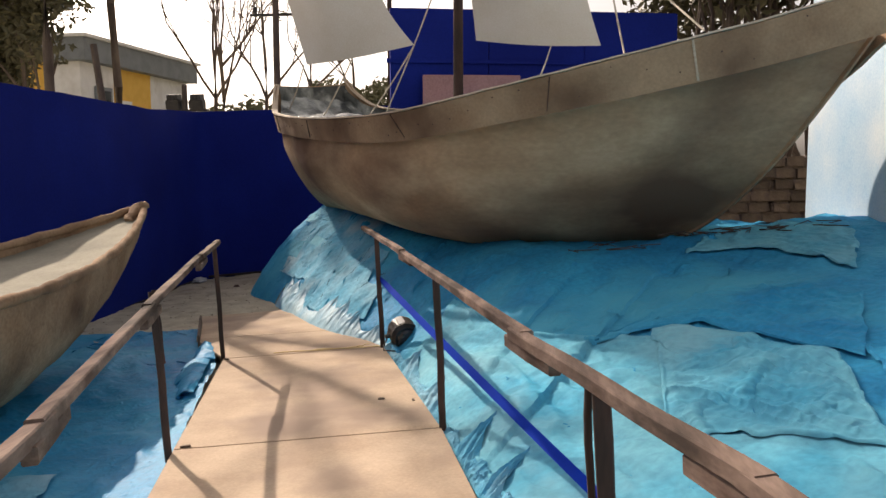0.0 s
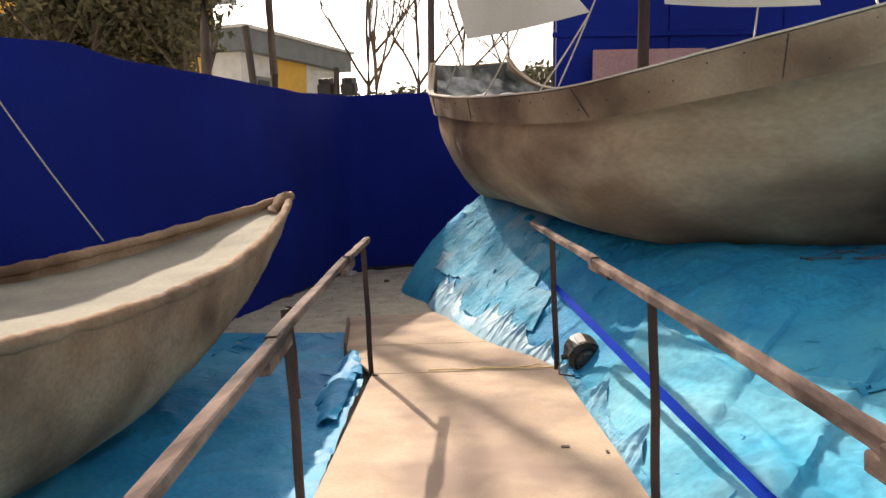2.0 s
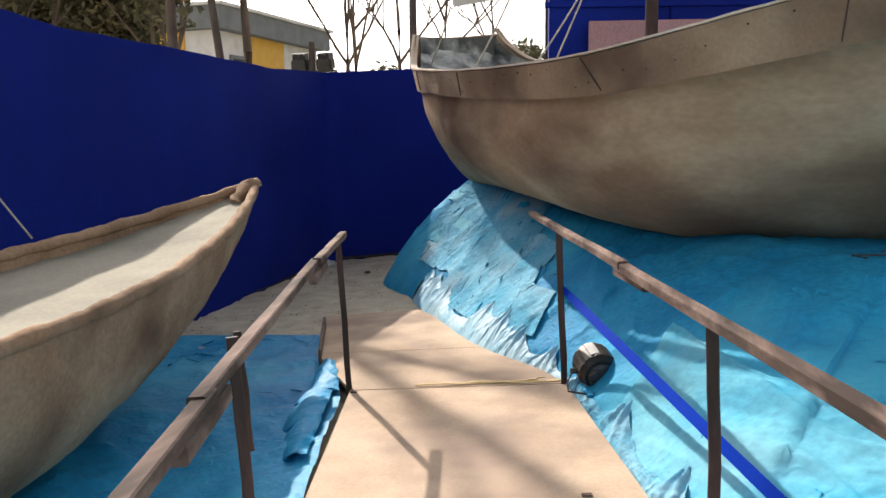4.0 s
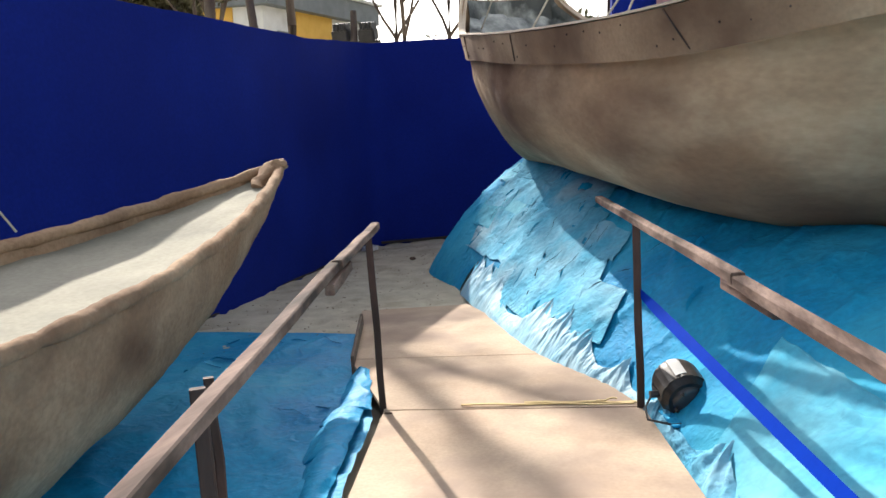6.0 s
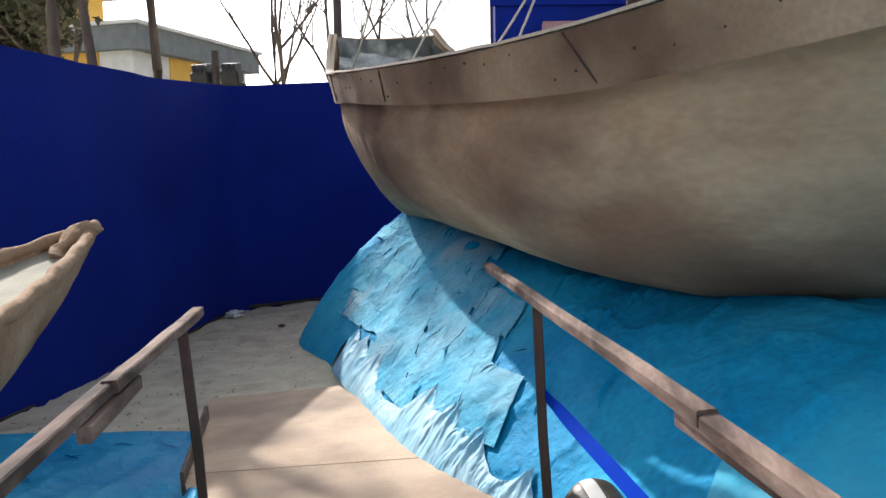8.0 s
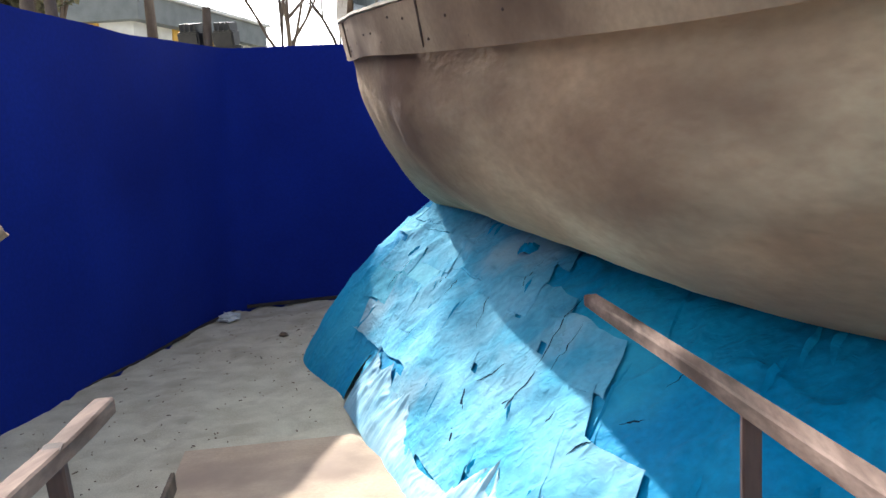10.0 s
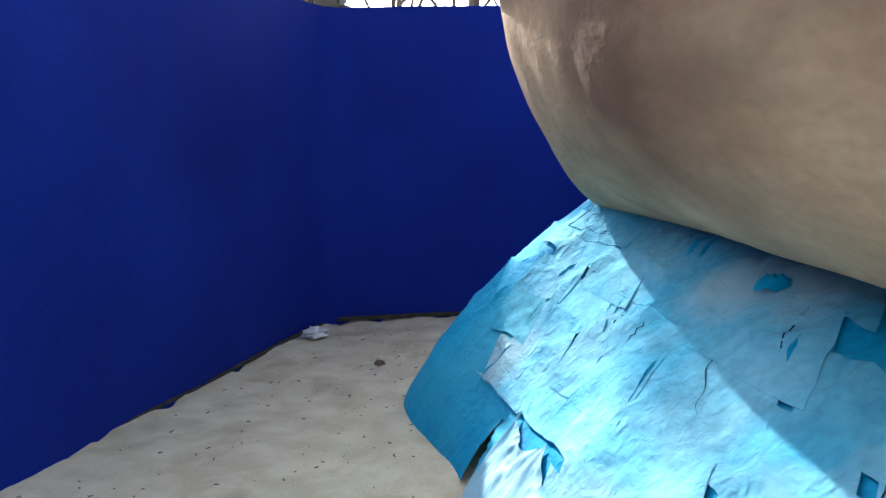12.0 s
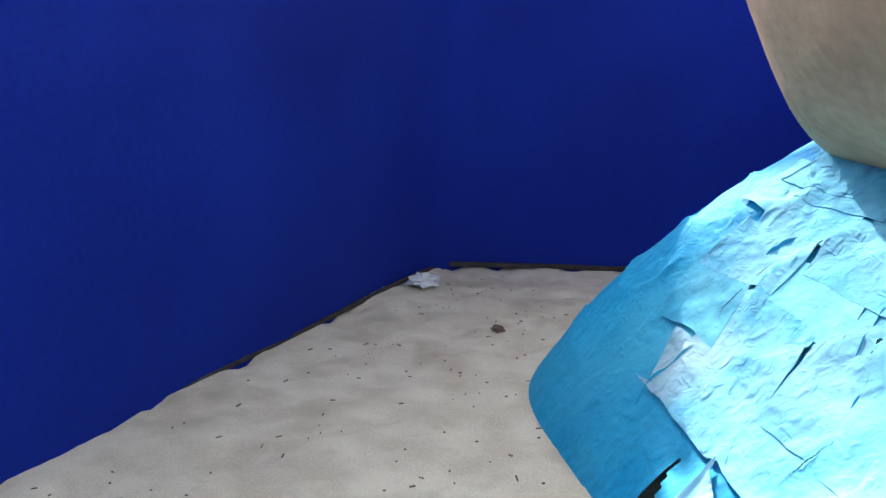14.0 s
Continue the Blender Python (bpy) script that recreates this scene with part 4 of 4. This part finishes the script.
panel("mural_wall", (3.95, 8.35), (4.6, 1.2), GROUND, 3.8, 0.18, M_MURAL, "wall painted as pale blue sky with clouds", "wall", "structure")


def stone_wall():
    w = tagged(new("stone_wall"), "low rubble stone wall with brown and purple stains", "wall", kind="structure")
    r = random.Random(8)
    meshes = []
    for i in range(6):
        bm = bmesh.new()
        box(bm, (0.335, 0.3, 0.192), Matrix(), 0.035)
        for v in bm.verts:
            v.co += Vector((r.uniform(-1, 1), r.uniform(-1, 1), r.uniform(-1, 1))) * 0.02
        me = bpy.data.meshes.new("stone")
        bm.to_mesh(me)
        bm.free()
        me.materials.append(M_STONE)
        meshes.append(me)
    for row in range(9):
        x = 3.5 + 0.14 * (row % 2)
        while x < 6.6:
            ob = new("stone", meshes[r.randrange(6)])
            k = r.uniform(0.8, 1.15)
            ob.parent = w
            ob.matrix_basis = pose(x, 12.5 + 0.12 * (x - 3.5) + r.uniform(-0.03, 0.03), GROUND + 0.20 + row * 0.17, 0, 0, r.uniform(-6, 10)) @ Matrix.Diagonal((k, 1, 1.02, 1))
            x += 0.31 * k
    return w


stone_wall()


# ---- house beyond the wall ----
def house():
    h = thing("house", "white and yellow single-storey house with a grey flat roof band", "house", level=True)
    ang = math.atan2(25.7 - 20.6, -10.05 + 10.4)
    ex = Vector((math.cos(ang), math.sin(ang), 0))      # along the long side
    ey = Vector((-ex.y, ex.x, 0))                       # to the left
    o = Vector((-10.4, 20.6, 0))
    m = Matrix(((ex.x, ey.x, 0, o.x), (ex.y, ey.y, 0, o.y), (0, 0, 1, 0), (0, 0, 0, 1)))
    away = Vector((0.9, -0.4, 1.45))
    m = Matrix.Translation(away) @ Matrix.Scale(1.55, 4) @ Matrix.Translation(-away) @ m
    m = Matrix.Translation(upright(m.translation, 5.5) - m.translation) @ m

    def blk(name, x0, x1, y0, y1, z0, z1, material, label="", parent=h):
        bm = bmesh.new()
        box(bm, (x1 - x0, y1 - y0, z1 - z0), m @ pose((x0 + x1) / 2, (y0 + y1) / 2, (z0 + z1) / 2), 0.01)
        return part(name, bm, material, parent, label)
    wl = blk("wall", 0.3, 6.2, 0.35, 7.0, GROUND, 4.95, M_WHITE)
    blk("roof_band", 0, 6.5, 0, 7.5, 4.9, 5.5, M_FASCIA, "grey roof band")
    blk("roof_cap", -0.1, 6.6, -0.1, 7.6, 5.5, 5.58, M_WHITE, "pale roof slab edge")
    blk("yellow_panel", 1.9, 3.9, 0.31, 0.36, GROUND, 4.9, M_YELLOW, "yellow wall field")
    blk("yellow_panel", 0.26, 0.31, 1.3, 2.6, GROUND, 4.9, M_YELLOW, "yellow wall field")
    w = blk("window", 2.0, 2.7, 0.25, 0.32, 2.9, 4.0, M_WHITE, "small white framed window")
    blk("pane", 2.1, 2.6, 0.235, 0.25, 3.0, 3.9, M_DARKGLASS, "", w)
    d = blk("window", 0.9, 1.7, 0.27, 0.34, 2.6, 4.3, M_FASCIA, "grey shutter window")
    blk("pane", 1.0, 1.6, 0.255, 0.27, 2.7, 4.2, M_DARKGLASS, "", d)
    blk("upper_floor", 1.0, 5.0, 4.5, 11.5, 5.58, 7.3, M_YELLOW, "yellow upper floor")
    blk("upper_wall", 0.96, 1.0, 4.6, 5.3, 5.58, 7.2, M_WHITE, "white upper wall strip")
    blk("upper_roof", 0.3, 5.6, 3.9, 12.0, 7.3, 7.5, M_FASCIA, "grey overhanging roof slab")
    return h


house()


# ---- trees and poles ----
def branch(bm, p, d, length, r, depth, rg, tips, spread=0.6):
    pts, q = [p.copy()], p.copy()
    for i in range(4):
        d = (d + Vector((rg.uniform(-1, 1), rg.uniform(-1, 1), rg.uniform(-0.4, 0.8))) * 0.14).normalized()
        q = q + d * length / 4
        pts.append(q.copy())
    tube(bm, pts, [r * (1 - 0.13 * i) for i in range(5)], 6 if r > 0.03 else 4, False)
    if depth == 0:
        tips.append((q.copy(), d.copy()))
        return
    for i in range(rg.choice((2, 3)) + (depth > 2)):
        k = rg.randrange(2, 5)
        a = Vector((rg.uniform(-1, 1), rg.uniform(-1, 1), rg.uniform(-0.2, 0.7)))
        branch(bm, pts[k], (d + a * spread).normalized(), length * rg.uniform(0.55, 0.8), r * 0.5, depth - 1, rg, tips, spread)


def leaves(bm, centre, radius, n, rg, size=0.09, squash=0.8):
    for i in range(n):
        v = Vector((rg.gauss(0, 1), rg.gauss(0, 1), rg.gauss(0, 1))).normalized() * radius * rg.random() ** 0.4
        c = centre + Vector((v.x, v.y, v.z * squash))
        a = Vector((rg.uniform(-1, 1), rg.uniform(-1, 1), rg.uniform(-1, 0.3))).normalized()
        b = a.orthogonal().normalized()
        s = size * rg.uniform(0.6, 1.4)
        w = a.cross(b) * s * 0.12
        bm.faces.new([bm.verts.new(c - a * s), bm.verts.new(c + b * s * 0.45 + w), bm.verts.new(c + a * s), bm.verts.new(c - b * s * 0.45 + w)])


def tree(at, height, r, seed, leafy=0, label="", fork=0.55, depth=3, leaf=M_LEAF, size=0.09, lean=(0, 0), clump=0.5):
    rg = random.Random(seed)
    t = thing("tree", label, "tree", upright(at, 4.0), group="trees beyond the enclosure", level=True)
    bm = bmesh.new()
    tips = []
    d = Vector((lean[0], lean[1], 1)).normalized()
    pts = [d * height * fork * i / 5 + Vector((rg.uniform(-1, 1), rg.uniform(-1, 1), 0)) * r * 0.5 * (i > 0) for i in range(6)]
    tube(bm, pts, [r * (1 - 0.06 * i) for i in range(6)], 10, False)
    for i in range(4):
        a = Vector((rg.uniform(-1, 1), rg.uniform(-1, 1), 1.1)).normalized()
        branch(bm, pts[5 - (i % 2)], (a if i else d), height * (1 - fork) * 0.55, r * 0.6, depth, rg, tips)
    part("trunk", bm, M_BARK, t, smooth=True)
    if leafy:
        bm = bmesh.new()
        for p, dd in tips:
            leaves(bm, p, clump, max(2, leafy // len(tips)), rg, size)
        part("crown", bm, leaf, t)
    return t


tree((-7.30, 13.74, GROUND), 11.0, 0.10, 3, 900, "straight tree trunk with a thin open crown", 0.62, 3, M_LEAF, 0.10, clump=0.45)
tree((-9.0, 19.5, GROUND), 14.0, 0.12, 5, 800, "very tall tree with thin sparse foliage", 0.72, 3, M_LEAFHAZE, 0.12, clump=0.6)
for x, y, sd in ((-10.2, 17.8, 7), (-12.6, 16.5, 8), (-14.5, 19.0, 9)):
    tree((x, y, GROUND), 6.4, 0.12, sd, 11000, "old tree with a dense dark green crown", 0.42, 3, M_LEAF, 0.10, clump=0.7)
for x, y, h, r, sd in ((-9.2, 27.5, 11, 0.09, 11), (-8.0, 28.5, 11, 0.09, 12), (-10.8, 31, 12, 0.10, 13), (-7.0, 31, 12, 0.08, 14), (-3.6, 22.5, 9, 0.05, 15)):
    tree((x, y, GROUND), h, r, sd, 120, "tall thin tree with almost bare branches", 0.5, 3, M_LEAFHAZE, 0.08)
for i in range(11):
    rg = random.Random(40 + i)
    tree((-18 + i * 2.6 + rg.uniform(-1, 1), 44 + rg.uniform(-4, 5), GROUND), 4.6 + rg.uniform(-0.6, 1.6), 0.16, 60 + i, 2600, "distant round tree with thin olive foliage", 0.3, 3, M_LEAFHAZE, 0.20, clump=0.8)
for x, y, sd in ((4.4, 15.2, 81), (6.2, 15.0, 82), (7.8, 14.4, 83), (5.4, 13.9, 84)):
    tree((x, y, GROUND), 6.6, 0.12, sd, 11000, "dark leafy tree behind the stone wall", 0.14, 3, M_LEAF, 0.13, clump=1.0)


def utility_pole(at, h, r, arms, label):
    t = thing("utility_pole", label, "pole", upright(at, 4.0), level=True)
    bm = bmesh.new()
    tube(bm, [(0, 0, h * i / 5) for i in range(6)], [r * (1 - 0.05 * i) for i in range(6)], 10)
    part("shaft", bm, M_BARK, t, smooth=True)
    for z, w in arms:
        part("cross_arm", beam(bmesh.new(), (-w, 0, z), (w, 0, z), 0.05, 0.05), M_BLACK, t)
        for sx in (-0.8, 0.8):
            bm = bmesh.new()
            tube(bm, [(sx * w, 0, z + 0.02), (sx * w, 0, z + 0.08), (sx * w, 0, z + 0.16)], [0.03, 0.05, 0.02], 8)
            part("insulator", bm, M_BLACK, t)
    return t


utility_pole((-3.6, 15.2, GROUND), 8.0, 0.075, ((4.6, 0.5), (5.6, 0.4)), "dark slender pole behind the blue wall")
utility_pole((-3.9, 40.0, GROUND), 5.6, 0.09, ((5.2, 0.7), (4.6, 0.7), (4.0, 0.7)), "distant electricity pole with three cross arms")
bm = bmesh.new()
tube(bm, [(-4.62, 10.42, GROUND), (-4.66, 10.42, 2.2), (-4.74, 10.42, 3.35)], [0.06, 0.05, 0.045], 10)
tagged(lay(part("leaning_pole", bm, M_BARK, smooth=True)), "leaning bare timber pole before the house", "pole")


def floodlight(at):
    t = thing("floodlight", "black stage floodlight fixed on the wall corner post", "lamp", upright(at, 2.6), level=True)
    bm = bmesh.new()
    tube(bm, [(0, 0, -0.5), (0, 0, 0.1), (0.0, 0, 0.42)], [0.05, 0.045, 0.04], 10)
    part("stub_post", bm, M_BARK, t, "rough timber stub")
    for dx in (-0.16, 0.20):
        bm = bmesh.new()
        box(bm, (0.22, 0.16, 0.15), pose(dx, -0.02, 0.12, 12, 0, 0), 0.015)
        part("housing", bm, M_BLACK, t)
        for i in range(4):
            bm = bmesh.new()
            box(bm, (0.012, 0.17, 0.10), pose(dx - 0.075 + i * 0.05, -0.02, 0.22, 12, 0, 0))
            part("cooling_fin", bm, M_BLACK, t)
    part("bracket", beam(bmesh.new(), (-0.34, -0.02, 0.03), (0.36, -0.02, 0.03), 0.05, 0.03), M_BLACK, t)
    return t


floodlight((-4.36, 12.42, 2.54)).scale = (1.05, 1.05, 1.05)

# ---- litter ----
def scraps():
    rg = random.Random(31)
    bm = bmesh.new()
    for i in range(26):
        k, v = rg.uniform(4.9, 6.2), rg.uniform(0.93, 1.0)
        q = sea(k, v)
        pts = [q + Vector((rg.uniform(-0.14, 0.14), rg.uniform(-0.10, 0.06), rg.uniform(0.005, 0.05))) for j in range(4)]
        tube(bm, pts, 0.004, 5)
    return tagged(lay(part("wire_scraps", bm, M_POST, smooth=True)), "tangled dark wire scraps under the ship's side", "scraps", kind="stuff")


scraps()

def crumple(name, at, r, material, label, seed, flat=0.35):
    rg = random.Random(seed)
    bm = bmesh.new()
    bmesh.ops.create_icosphere(bm, subdivisions=3, radius=r)
    for v in bm.verts:
        v.co *= 1 + 0.9 * noise.noise(v.co * 2.2 / r + Vector((seed, 0, 0))) + 0.35 * noise.noise(v.co * 6 / r)
        v.co.z *= flat
    ob = tagged(part(name, bm, material), label, "litter")
    ob.location = at
    return lay(ob)


def debris():
    rg = random.Random(12)
    bm = bmesh.new()
    for i in range(340):
        x, y = rg.uniform(-3.9, -2.0), rg.uniform(6.5, 12.0)
        a, l, w = rg.uniform(0, 6.3), 0.004 + 0.026 * rg.random() ** 2, rg.uniform(0.003, 0.008)
        box(bm, (l, w, 0.004), pose(x, y, GROUND + 0.008, rg.uniform(-20, 20), rg.uniform(-15, 15), math.degrees(a)))
    return tagged(lay(part("sand_debris", bm, M_PLYEDGE)), "small dark twigs and crumbs strewn over the sand", "debris", kind="stuff")


debris()
crumple("plastic_bag", (-4.0, 11.5, GROUND + 0.04), 0.095, M_LITTER, "crumpled pale plastic bag on the sand by the wall", 2)
crumple("dry_leaf", (-3.18, 10.82, GROUND + 0.015), 0.032, M_PLYEDGE, "curled dark dry leaf on the sand", 5, 0.5)
crumple("paper_scrap", (-2.6, 11.6, GROUND + 0.015), 0.07, M_LITTER, "flat pale scrap of paper on the sand", 6, 0.15)
